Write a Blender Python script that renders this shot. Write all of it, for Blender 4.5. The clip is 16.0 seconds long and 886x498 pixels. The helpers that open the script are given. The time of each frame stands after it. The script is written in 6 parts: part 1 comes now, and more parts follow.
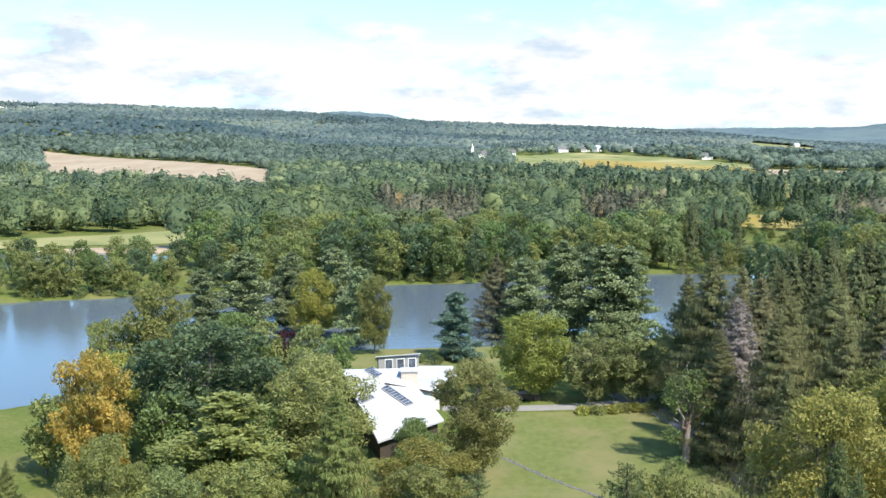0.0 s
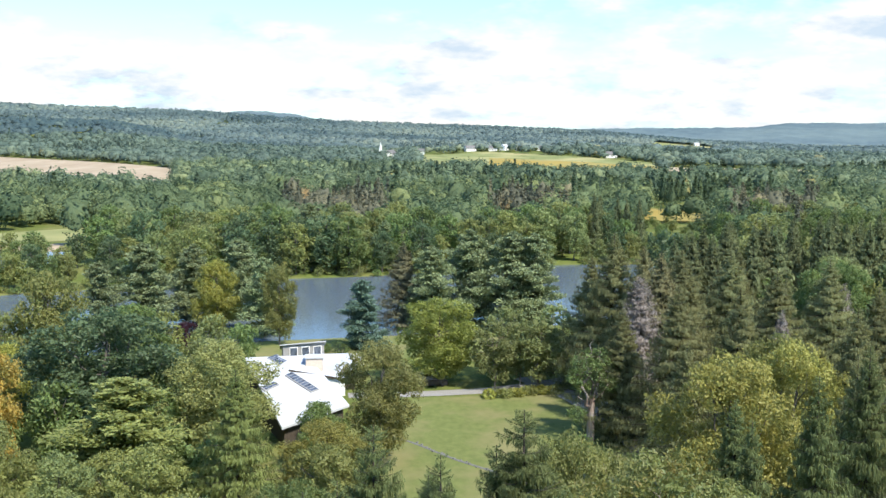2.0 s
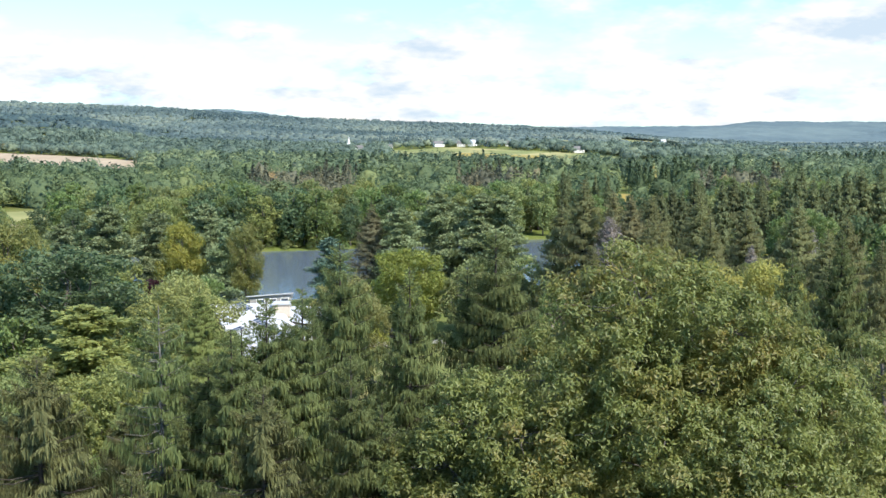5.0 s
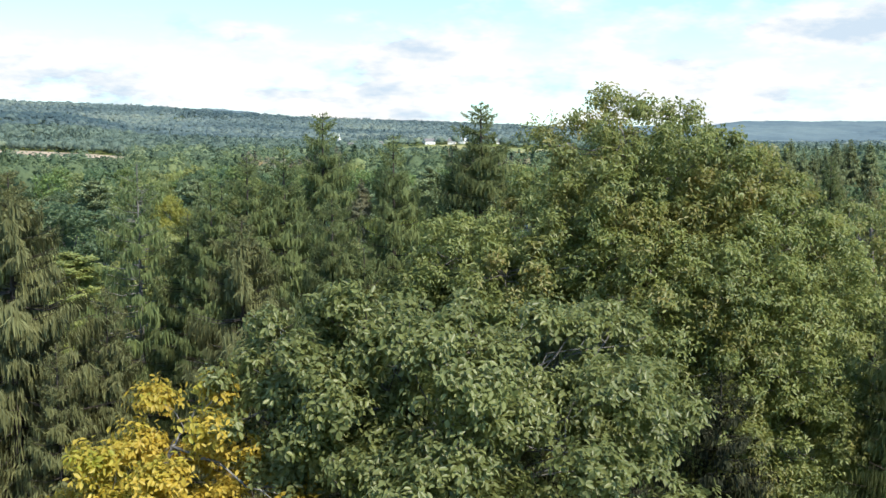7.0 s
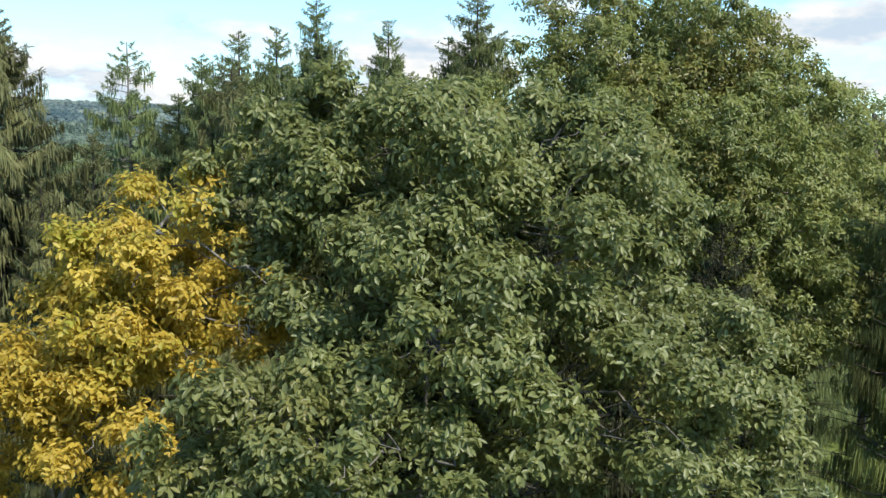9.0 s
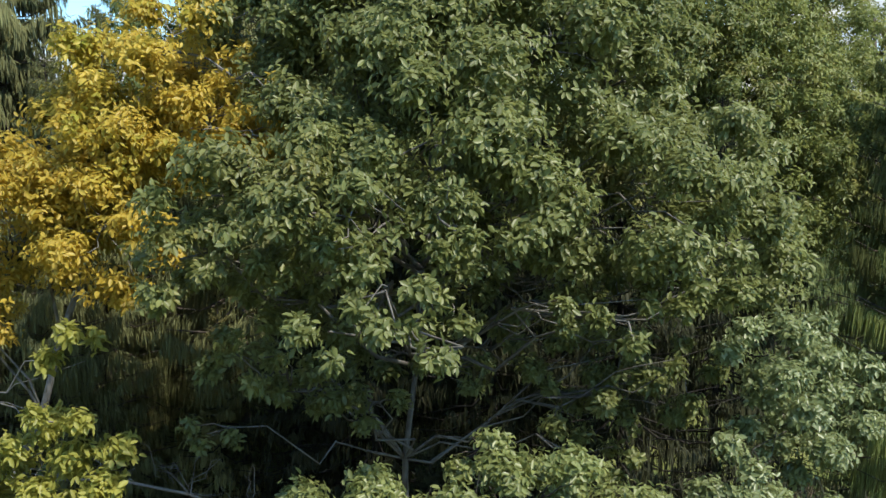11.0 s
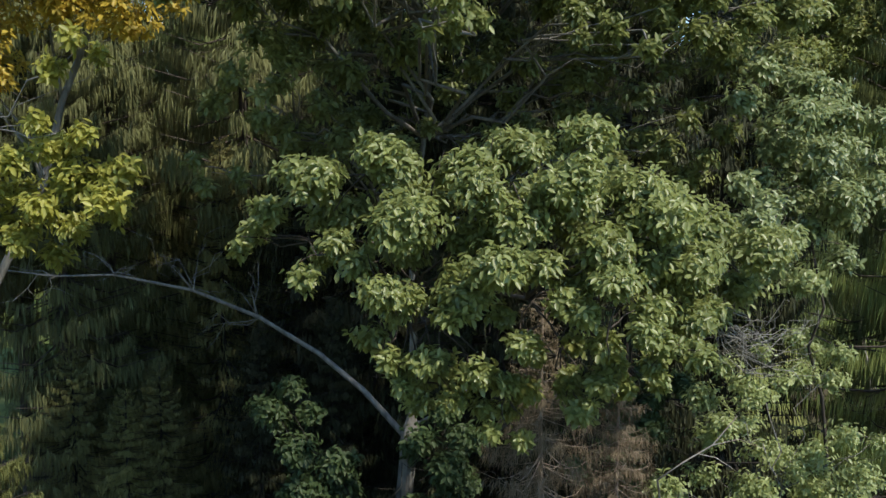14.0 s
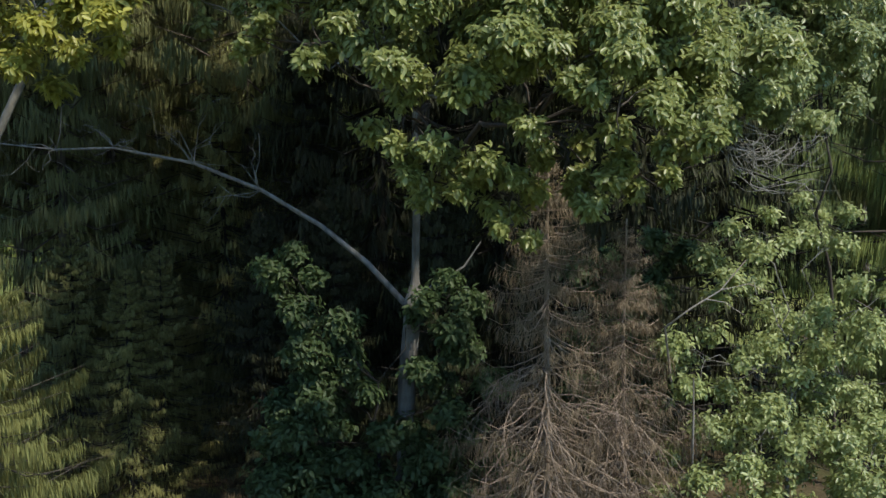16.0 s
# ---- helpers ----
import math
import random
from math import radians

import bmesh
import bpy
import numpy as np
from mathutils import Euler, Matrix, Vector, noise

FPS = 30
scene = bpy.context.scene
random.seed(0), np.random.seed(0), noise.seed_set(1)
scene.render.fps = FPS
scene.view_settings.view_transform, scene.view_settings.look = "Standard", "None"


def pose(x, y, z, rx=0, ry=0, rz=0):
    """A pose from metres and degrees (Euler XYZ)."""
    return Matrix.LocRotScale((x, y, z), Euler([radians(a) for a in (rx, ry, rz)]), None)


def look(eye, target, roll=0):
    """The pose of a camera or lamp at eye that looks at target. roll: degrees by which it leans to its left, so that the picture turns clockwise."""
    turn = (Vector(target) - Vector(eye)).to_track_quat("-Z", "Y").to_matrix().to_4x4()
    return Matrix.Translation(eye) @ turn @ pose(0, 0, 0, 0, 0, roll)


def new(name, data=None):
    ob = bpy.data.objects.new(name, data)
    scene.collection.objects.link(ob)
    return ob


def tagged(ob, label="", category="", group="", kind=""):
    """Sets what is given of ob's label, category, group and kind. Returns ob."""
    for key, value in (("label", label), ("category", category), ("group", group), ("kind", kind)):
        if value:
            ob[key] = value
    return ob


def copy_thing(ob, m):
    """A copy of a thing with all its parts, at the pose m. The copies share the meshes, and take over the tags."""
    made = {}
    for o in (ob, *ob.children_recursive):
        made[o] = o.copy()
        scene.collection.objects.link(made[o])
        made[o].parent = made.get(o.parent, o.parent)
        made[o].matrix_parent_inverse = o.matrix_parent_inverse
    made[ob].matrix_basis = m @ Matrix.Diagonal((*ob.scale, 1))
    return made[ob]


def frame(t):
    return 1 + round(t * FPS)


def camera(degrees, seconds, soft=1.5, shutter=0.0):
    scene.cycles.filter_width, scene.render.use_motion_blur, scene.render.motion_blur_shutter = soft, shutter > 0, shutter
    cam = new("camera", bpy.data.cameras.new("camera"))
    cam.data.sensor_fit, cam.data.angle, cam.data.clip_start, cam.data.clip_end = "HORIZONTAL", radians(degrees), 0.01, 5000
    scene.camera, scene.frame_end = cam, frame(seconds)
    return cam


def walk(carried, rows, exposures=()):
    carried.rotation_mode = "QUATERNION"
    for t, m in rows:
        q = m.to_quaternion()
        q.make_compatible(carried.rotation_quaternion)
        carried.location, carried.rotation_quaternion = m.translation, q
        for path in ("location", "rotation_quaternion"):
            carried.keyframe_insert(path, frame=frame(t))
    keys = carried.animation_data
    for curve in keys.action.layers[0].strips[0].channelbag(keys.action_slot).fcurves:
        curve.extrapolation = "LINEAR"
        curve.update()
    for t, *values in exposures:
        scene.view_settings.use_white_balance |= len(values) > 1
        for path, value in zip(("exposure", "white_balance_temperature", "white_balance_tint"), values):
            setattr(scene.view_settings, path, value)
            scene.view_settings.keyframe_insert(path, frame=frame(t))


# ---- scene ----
cam = camera(48.2, 16.0)
PATH = [
    (0, (0.0, 0.001, 34.999), (0.002, 1.988, 34.775), -0.0),
    (0.5, (0.17, 0.174, 34.668), (0.258, 2.16, 34.446), -0.0),
    (1, (0.352, 0.326, 34.224), (0.487, 2.309, 34.003), -0.0),
    (1.5, (0.514, 0.454, 33.649), (0.68, 2.435, 33.429), -0.0),
    (2, (0.621, 0.57, 32.911), (0.805, 2.549, 32.688), 0.0),
    (2.5, (0.666, 0.68, 32.043), (0.865, 2.658, 31.819), 0.0),
    (3, (0.674, 0.769, 31.017), (0.886, 2.745, 30.792), 0.0),
    (5.5, (0.643, 0.991, 24.989), (0.893, 2.963, 24.766), 0.0),
    (6, (0.708, 0.958, 23.8), (0.96, 2.929, 23.576), 0.0),
    (6.5, (0.78, 0.917, 22.67), (1.038, 2.888, 22.446), 0.0),
    (7, (0.871, 0.934, 21.603), (1.136, 2.904, 21.381), -0.0),
    (7.5, (1.003, 0.996, 20.599), (1.274, 2.966, 20.376), 0.0),
    (8, (1.047, 1.025, 19.605), (1.316, 2.995, 19.381), -0.0),
    (8.5, (1.028, 1.055, 18.653), (1.296, 3.025, 18.43), -0.0),
    (9, (0.991, 1.052, 17.801), (1.258, 3.021, 17.578), -0.0),
    (11.5, (0.887, 0.509, 13.944), (1.154, 2.479, 13.72), -0.0),
    (12, (0.942, 0.487, 13.224), (1.211, 2.456, 13.001), -0.0),
    (12.5, (0.916, 0.476, 12.532), (1.183, 2.445, 12.308), 0.0),
    (13, (0.868, 0.46, 11.862), (1.134, 2.43, 11.64), 0.1),
    (13.5, (0.772, 0.458, 11.116), (1.042, 2.427, 10.894), 0.1),
    (14, (0.669, 0.425, 10.452), (0.942, 2.393, 10.229), 0.1),
    (14.5, (0.604, 0.384, 9.788), (0.877, 2.353, 9.564), 0.0),
    (15, (0.581, 0.356, 9.13), (0.854, 2.324, 8.908), -0.0),
    (15.5, (0.568, 0.358, 8.475), (0.842, 2.326, 8.254), -0.1),
    (16, (0.554, 0.367, 7.84), (0.831, 2.335, 7.619), -0.1),
]
walk(cam, [(t, look(eye, target, roll)) for t, eye, target, roll in PATH], [(0, 0.83), (5.5, 0.84), (9, 0.74), (12, 0.65), (13.5, 0.59), (16, 0.55)])

# ---- world and sun ----
SUN_ELEV, SUN_AZ = 50.0, 142.0      # degrees; azimuth clockwise from +y
world = bpy.data.worlds.new("sky")
scene.world = world
world.use_nodes = True
wt = world.node_tree
wt.nodes.clear()


def wnode(kind, **kw):
    n = wt.nodes.new(kind)
    for k, v in kw.items():
        if k == "operation":
            n.operation = v
        elif k == "blend_type":
            n.blend_type = v
        else:
            n.inputs[k].default_value = v
    return n


w_out = wt.nodes.new("ShaderNodeOutputWorld")
w_bg = wt.nodes.new("ShaderNodeBackground")
w_cloud = wt.nodes.new("ShaderNodeBackground")
w_mix = wt.nodes.new("ShaderNodeMixShader")
w_sky = wt.nodes.new("ShaderNodeTexSky")
w_sky.sky_type = "NISHITA"
w_sky.sun_disc = False
w_sky.sun_elevation = radians(SUN_ELEV)
w_sky.sun_rotation = radians(SUN_AZ)
w_sky.air_density, w_sky.dust_density, w_sky.ozone_density = 1.0, 0.5, 1.2
w_bg.inputs["Strength"].default_value = 0.135
w_co = wt.nodes.new("ShaderNodeTexCoord")
w_sep = wt.nodes.new("ShaderNodeSeparateXYZ")
wt.links.new(w_co.outputs["Generated"], w_sep.inputs[0])
# project the direction onto a cloud layer: (x, y) / (z + 0.12)
w_zc = wnode("ShaderNodeMath", operation="MAXIMUM")
w_zc.inputs[1].default_value = 0.0
wt.links.new(w_sep.outputs["Z"], w_zc.inputs[0])
w_za = wnode("ShaderNodeMath", operation="ADD")
w_za.inputs[1].default_value = 0.30
wt.links.new(w_zc.outputs[0], w_za.inputs[0])
w_dx = wnode("ShaderNodeMath", operation="DIVIDE")
w_dy = wnode("ShaderNodeMath", operation="DIVIDE")
for w_d, w_axis in ((w_dx, "X"), (w_dy, "Y")):
    wt.links.new(w_sep.outputs[w_axis], w_d.inputs[0])
    wt.links.new(w_za.outputs[0], w_d.inputs[1])
w_com = wt.nodes.new("ShaderNodeCombineXYZ")
wt.links.new(w_dx.outputs[0], w_com.inputs[0])
wt.links.new(w_dy.outputs[0], w_com.inputs[1])
w_com.inputs[2].default_value = 3.7
w_noise = wnode("ShaderNodeTexNoise", Scale=2.0, Detail=7.0, Roughness=0.55)
wt.links.new(w_com.outputs[0], w_noise.inputs["Vector"])
w_ramp = wt.nodes.new("ShaderNodeValToRGB")
w_ramp.color_ramp.elements[0].position, w_ramp.color_ramp.elements[1].position = 0.46, 0.58
# clouds close up towards the horizon
w_low = wnode("ShaderNodeMapRange")
w_low.inputs[1].default_value, w_low.inputs[2].default_value = 0.05, 0.14
w_low.inputs[3].default_value, w_low.inputs[4].default_value = 0.10, -0.085
wt.links.new(w_sep.outputs["Z"], w_low.inputs[0])
w_sum = wnode("ShaderNodeMath", operation="ADD")
wt.links.new(w_noise.outputs["Fac"], w_sum.inputs[0])
wt.links.new(w_low.outputs[0], w_sum.inputs[1])
wt.links.new(w_sum.outputs[0], w_ramp.inputs[0])
# grey undersides inside the white clouds
w_noise2 = wnode("ShaderNodeTexNoise", Scale=4.2, Detail=6.0, Roughness=0.6)
w_map = wt.nodes.new("ShaderNodeMapping")
w_map.inputs["Location"].default_value = (7.3, 2.1, 0.4)
wt.links.new(w_com.outputs[0], w_map.inputs[0])
wt.links.new(w_map.outputs[0], w_noise2.inputs["Vector"])
w_ramp2 = wt.nodes.new("ShaderNodeValToRGB")
w_ramp2.color_ramp.elements[0].position, w_ramp2.color_ramp.elements[1].position = 0.42, 0.62
w_ramp2.color_ramp.elements[0].color = (1.0, 0.985, 0.95, 1)
w_ramp2.color_ramp.elements[1].color = (0.60, 0.72, 0.84, 1)
wt.links.new(w_noise2.outputs["Fac"], w_ramp2.inputs[0])
wt.links.new(w_ramp2.outputs[0], w_cloud.inputs["Color"])
w_cloud.inputs["Strength"].default_value = 0.64
w_tint = wt.nodes.new("ShaderNodeMix")
w_tint.data_type, w_tint.blend_type = "RGBA", "MULTIPLY"
w_tint.inputs[0].default_value = 1.0
w_tint.inputs[7].default_value = (0.80, 1.11, 1.30, 1)
wt.links.new(w_sky.outputs[0], w_tint.inputs[6])
wt.links.new(w_tint.outputs[2], w_bg.inputs["Color"])
wt.links.new(w_ramp.outputs[0], w_mix.inputs[0])
wt.links.new(w_bg.outputs[0], w_mix.inputs[1])
wt.links.new(w_cloud.outputs[0], w_mix.inputs[2])
wt.links.new(w_mix.outputs[0], w_out.inputs[0])

sun = new("sun", bpy.data.lights.new("sun", "SUN"))
sun.data.energy = 4.5
sun.data.angle = radians(1.5)
sun.data.color = (1.0, 0.93, 0.80)
sun_dir = Vector((math.sin(radians(SUN_AZ)) * math.cos(radians(SUN_ELEV)), math.cos(radians(SUN_AZ)) * math.cos(radians(SUN_ELEV)), math.sin(radians(SUN_ELEV))))
sun.matrix_world = look(Vector((0, 0, 80)) + sun_dir * 50, (0, 0, 80))

# ---- materials ----
def nodes_of(name):
    m = bpy.data.materials.new(name)
    m.use_nodes = True
    t = m.node_tree
    t.nodes.clear()
    return m, t, t.nodes.new("ShaderNodeOutputMaterial")


def mix_rgb(t, fac, a, b, blend="MIX"):
    """A colour mix; each of fac, a and b is a socket or a plain value."""
    n = t.nodes.new("ShaderNodeMix")
    n.data_type, n.blend_type = "RGBA", blend
    for socket, v in ((n.inputs[0], fac), (n.inputs[6], a), (n.inputs[7], b)):
        if isinstance(v, (int, float)):
            socket.default_value = v
        elif isinstance(v, tuple):
            socket.default_value = (*v[:3], 1)
        else:
            t.links.new(v, socket)
    return n.outputs[2]


def ramp(t, fac, stops):
    n = t.nodes.new("ShaderNodeValToRGB")
    e = n.color_ramp.elements
    while len(e) < len(stops):
        e.new(0.5)
    for el, (p, c) in zip(e, stops):
        el.position = p
        el.color = (*c, 1) if isinstance(c, tuple) else (c, c, c, 1)
    t.links.new(fac, n.inputs[0])
    return n.outputs[0]


def noise_tex(t, scale, detail=4.0, rough=0.55, coord="Object", stretch=None):
    co = t.nodes.new("ShaderNodeTexCoord")
    n = t.nodes.new("ShaderNodeTexNoise")
    n.inputs["Scale"].default_value, n.inputs["Detail"].default_value, n.inputs["Roughness"].default_value = scale, detail, rough
    src = co.outputs[coord]
    if stretch:
        mp = t.nodes.new("ShaderNodeMapping")
        mp.inputs["Scale"].default_value = stretch
        t.links.new(src, mp.inputs[0])
        src = mp.outputs[0]
    t.links.new(src, n.inputs["Vector"])
    return n.outputs["Fac"]


def bump(t, height, strength=0.4, distance=0.02):
    b = t.nodes.new("ShaderNodeBump")
    b.inputs["Strength"].default_value, b.inputs["Distance"].default_value = strength, distance
    t.links.new(height, b.inputs["Height"])
    return b.outputs[0]


def leaf_mat(name, dark, mid, light, gloss=0.25, rough=0.45, thin=0.42, patch=0.5, patch_scale=0.45, accent=None, accent_share=0.0, vary=1.0):
    """Foliage: each leaf its own tone, soft patches of tone over the crown, light through the blade, a waxy sheen."""
    dark, light = tuple(0.6 * a + 0.4 * b for a, b in zip(dark, mid)), tuple(0.75 * a + 0.25 * b for a, b in zip(light, mid))
    dark, mid, light = (tuple(v * k for v, k in zip(c, (1.52, 1.54, 1.53))) for c in (dark, mid, light))
    m, t, out = nodes_of(name)
    geo = t.nodes.new("ShaderNodeNewGeometry")
    info = t.nodes.new("ShaderNodeObjectInfo")
    per = ramp(t, geo.outputs["Random Per Island"], [(0.0, dark), (0.5, mid), (1.0, light)])
    big = noise_tex(t, patch_scale, 3.0)
    soft = ramp(t, big, [(0.35, 0.0), (0.68, 1.0)])
    col = mix_rgb(t, patch, per, mix_rgb(t, soft, dark, light))
    if accent:
        pick = ramp(t, noise_tex(t, 0.33, 5.0, 0.65), [(0.60 - accent_share * 0.25, 0.0), (0.72 - accent_share * 0.25, 1.0)])
        col = mix_rgb(t, mix_rgb(t, 1.0, pick, ramp(t, geo.outputs["Random Per Island"], [(0.2, 0.25), (0.7, 1.0)]), "MULTIPLY"), col, accent)
    hsv = t.nodes.new("ShaderNodeHueSaturation")
    for sock, lo, hi in (("Value", 1 - 0.22 * vary, 1 + 0.20 * vary), ("Hue", 0.5 - 0.012 * vary, 0.5 + 0.010 * vary)):
        r = t.nodes.new("ShaderNodeMapRange")
        r.inputs[3].default_value, r.inputs[4].default_value = lo, hi
        t.links.new(info.outputs["Random"], r.inputs[0])
        t.links.new(r.outputs[0], hsv.inputs[sock])
    t.links.new(col, hsv.inputs["Color"])
    dif = t.nodes.new("ShaderNodeBsdfPrincipled")
    dif.inputs["Roughness"].default_value = rough
    dif.inputs["Specular IOR Level"].default_value = gloss
    t.links.new(hsv.outputs[0], dif.inputs["Base Color"])
    tr = t.nodes.new("ShaderNodeBsdfTranslucent")
    t.links.new(mix_rgb(t, 0.5, hsv.outputs[0], tuple(min(1, c * 1.6) for c in light)), tr.inputs["Color"])
    mx = t.nodes.new("ShaderNodeMixShader")
    mx.inputs[0].default_value = thin
    t.links.new(dif.outputs[0], mx.inputs[1])
    t.links.new(tr.outputs[0], mx.inputs[2])
    t.links.new(mx.outputs[0], out.inputs[0])
    return m


def plain_mat(name, c1, c2, scale=3.0, rough=0.8, relief=0.3, dist=0.02, spec=0.3, stretch=None, detail=6.0, c3=None, scale3=0.4):
    m, t, out = nodes_of(name)
    n = noise_tex(t, scale, detail, 0.6, stretch=stretch)
    col = ramp(t, n, [(0.3, c1), (0.7, c2)])
    if c3:
        col = mix_rgb(t, ramp(t, noise_tex(t, scale3, 4.0), [(0.45, 0.0), (0.65, 0.8)]), col, c3)
    p = t.nodes.new("ShaderNodeBsdfPrincipled")
    p.inputs["Roughness"].default_value = rough
    p.inputs["Specular IOR Level"].default_value = spec
    t.links.new(col, p.inputs["Base Color"])
    if relief:
        t.links.new(bump(t, n, relief, dist), p.inputs["Normal"])
    t.links.new(p.outputs[0], out.inputs[0])
    return m


M_HICKORY = leaf_mat("hickory_leaf", (0.051, 0.060, 0.022), (0.097, 0.110, 0.038), (0.163, 0.176, 0.059), gloss=0.4, rough=0.42, patch=0.35, accent=(0.22, 0.20, 0.06), accent_share=0.06, vary=0.0)
# yellowing hickory leaf, also brightened: sun on the low boughs put into colour
M_HICKORY_TURN_LIT = leaf_mat("lit_turning_hickory_leaf", (0.061, 0.070, 0.022), (0.115, 0.131, 0.043), (0.195, 0.212, 0.074), gloss=0.5, rough=0.40, patch=0.3, accent=(0.25, 0.24, 0.06), accent_share=0.02, vary=0.0)
M_OAK = leaf_mat("oak_leaf", (0.054, 0.067, 0.022), (0.108, 0.127, 0.040), (0.176, 0.192, 0.060), gloss=0.4, accent=(0.22, 0.175, 0.05), accent_share=0.35, vary=0.0)
M_YELLOW = leaf_mat("yellow_leaf", (0.14, 0.092, 0.011), (0.26, 0.190, 0.026), (0.38, 0.295, 0.060), gloss=0.3, accent=(0.20, 0.24, 0.03), accent_share=0.2, vary=0.0)
M_YELLOWGREEN = leaf_mat("turning_leaf", (0.095, 0.102, 0.022), (0.190, 0.195, 0.042), (0.30, 0.295, 0.068), gloss=0.35)
M_LIME = leaf_mat("lime_leaf", (0.080, 0.100, 0.024), (0.155, 0.185, 0.044), (0.25, 0.28, 0.072))
M_SPRUCE = leaf_mat("spruce_needle", (0.060, 0.076, 0.031), (0.097, 0.118, 0.048), (0.140, 0.163, 0.066), gloss=0.12, rough=0.7, thin=0.34, accent=(0.12, 0.13, 0.03), accent_share=0.1)
M_SPRUCE_LIGHT = leaf_mat("light_spruce_needle", (0.085, 0.105, 0.035), (0.13, 0.155, 0.05), (0.18, 0.205, 0.07), gloss=0.2, rough=0.6, thin=0.3)
# darker spruce needle: shade on the close spruces is put into the colour
M_SPRUCE_DARK = leaf_mat("shade_toned_spruce_needle", (0.039, 0.039, 0.017), (0.068, 0.069, 0.029), (0.106, 0.107, 0.044), gloss=0.2, rough=0.6, thin=0.15)
# dimmed needle for understory spruces, their shade mixed into its colour
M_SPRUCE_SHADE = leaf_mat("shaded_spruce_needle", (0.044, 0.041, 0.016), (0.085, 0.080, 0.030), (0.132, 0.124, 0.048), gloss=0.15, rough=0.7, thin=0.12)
M_SPRUCE_EDGE = leaf_mat("olive_spruce_needle", (0.056, 0.056, 0.020), (0.090, 0.090, 0.032), (0.130, 0.130, 0.046), gloss=0.15, rough=0.7, thin=0.25)
M_SPRUCE_SLOPE = leaf_mat("slope_spruce_needle", (0.083, 0.086, 0.043), (0.142, 0.146, 0.070), (0.205, 0.208, 0.100), gloss=0.10, rough=0.75, thin=0.36)
M_SPRUCE_FAR = leaf_mat("row_spruce_needle", (0.062, 0.072, 0.036), (0.110, 0.125, 0.062), (0.162, 0.180, 0.090), gloss=0.12, rough=0.75, thin=0.3)
M_PINE = leaf_mat("pine_needle", (0.078, 0.096, 0.050), (0.140, 0.170, 0.088), (0.208, 0.245, 0.128), gloss=0.2, rough=0.55, thin=0.2)
M_BLUEPINE = leaf_mat("blue_pine_needle", (0.041, 0.063, 0.047), (0.075, 0.115, 0.085), (0.120, 0.184, 0.136), gloss=0.25, rough=0.55, thin=0.2)
M_GREEN = leaf_mat("green_leaf", (0.051, 0.067, 0.023), (0.092, 0.122, 0.042), (0.147, 0.195, 0.067))
M_LIGHT = leaf_mat("light_green_leaf", (0.080, 0.088, 0.030), (0.145, 0.158, 0.054), (0.225, 0.240, 0.085))
M_BLUEGREEN = leaf_mat("blue_green_leaf", (0.036, 0.052, 0.025), (0.066, 0.094, 0.046), (0.106, 0.150, 0.074))
M_RUSSET = leaf_mat("russet_leaf", (0.084, 0.082, 0.022), (0.160, 0.154, 0.042), (0.25, 0.228, 0.065), accent=(0.12, 0.13, 0.03), accent_share=0.4)
M_ASH = leaf_mat("ash_leaf", (0.090, 0.090, 0.032), (0.156, 0.160, 0.056), (0.240, 0.242, 0.090))
M_MAPLE = leaf_mat("yellowing_maple_leaf", (0.098, 0.092, 0.026), (0.180, 0.168, 0.045), (0.270, 0.250, 0.075), accent=(0.11, 0.13, 0.04), accent_share=0.4)
M_OLIVE = leaf_mat("olive_leaf", (0.074, 0.079, 0.027), (0.133, 0.142, 0.048), (0.214, 0.226, 0.077))
M_ORANGE = leaf_mat("orange_leaf", (0.145, 0.098, 0.024), (0.270, 0.185, 0.045), (0.390, 0.290, 0.080), accent=(0.13, 0.14, 0.04), accent_share=0.6)
M_GREYGREEN = leaf_mat("grey_green_leaf", (0.07, 0.085, 0.035), (0.125, 0.145, 0.055), (0.20, 0.22, 0.09))
M_PLUM = leaf_mat("plum_leaf", (0.018, 0.007, 0.010), (0.035, 0.013, 0.018), (0.06, 0.022, 0.028))
M_DEAD = leaf_mat("dying_needle", (0.055, 0.053, 0.030), (0.095, 0.091, 0.053), (0.140, 0.132, 0.080), gloss=0.15, rough=0.8, thin=0.1)
M_THIN = leaf_mat("thinning_needle", (0.085, 0.082, 0.040), (0.150, 0.142, 0.072), (0.215, 0.200, 0.105), gloss=0.15, rough=0.8, thin=0.2)
M_DEADBROWN = leaf_mat("brown_dead_twig", (0.046, 0.035, 0.023), (0.100, 0.077, 0.052), (0.168, 0.132, 0.094), gloss=0.1, rough=0.85, thin=0.05, vary=0.0)
M_DEADGREY = leaf_mat("grey_dead_twig", (0.100, 0.084, 0.076), (0.175, 0.150, 0.136), (0.255, 0.222, 0.202), gloss=0.15, rough=0.8, thin=0.05)
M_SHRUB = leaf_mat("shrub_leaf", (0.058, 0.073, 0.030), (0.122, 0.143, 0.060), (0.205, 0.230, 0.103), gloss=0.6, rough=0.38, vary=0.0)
# M_SHRUB made brighter, so sunlight is put into the leaf colour
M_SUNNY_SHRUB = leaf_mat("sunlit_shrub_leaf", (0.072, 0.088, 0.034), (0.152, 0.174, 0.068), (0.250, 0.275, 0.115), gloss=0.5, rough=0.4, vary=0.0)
M_BARK = plain_mat("bark", (0.06, 0.05, 0.042), (0.20, 0.18, 0.16), 7.0, 0.9, 0.8, 0.03, stretch=(1, 1, 0.25))
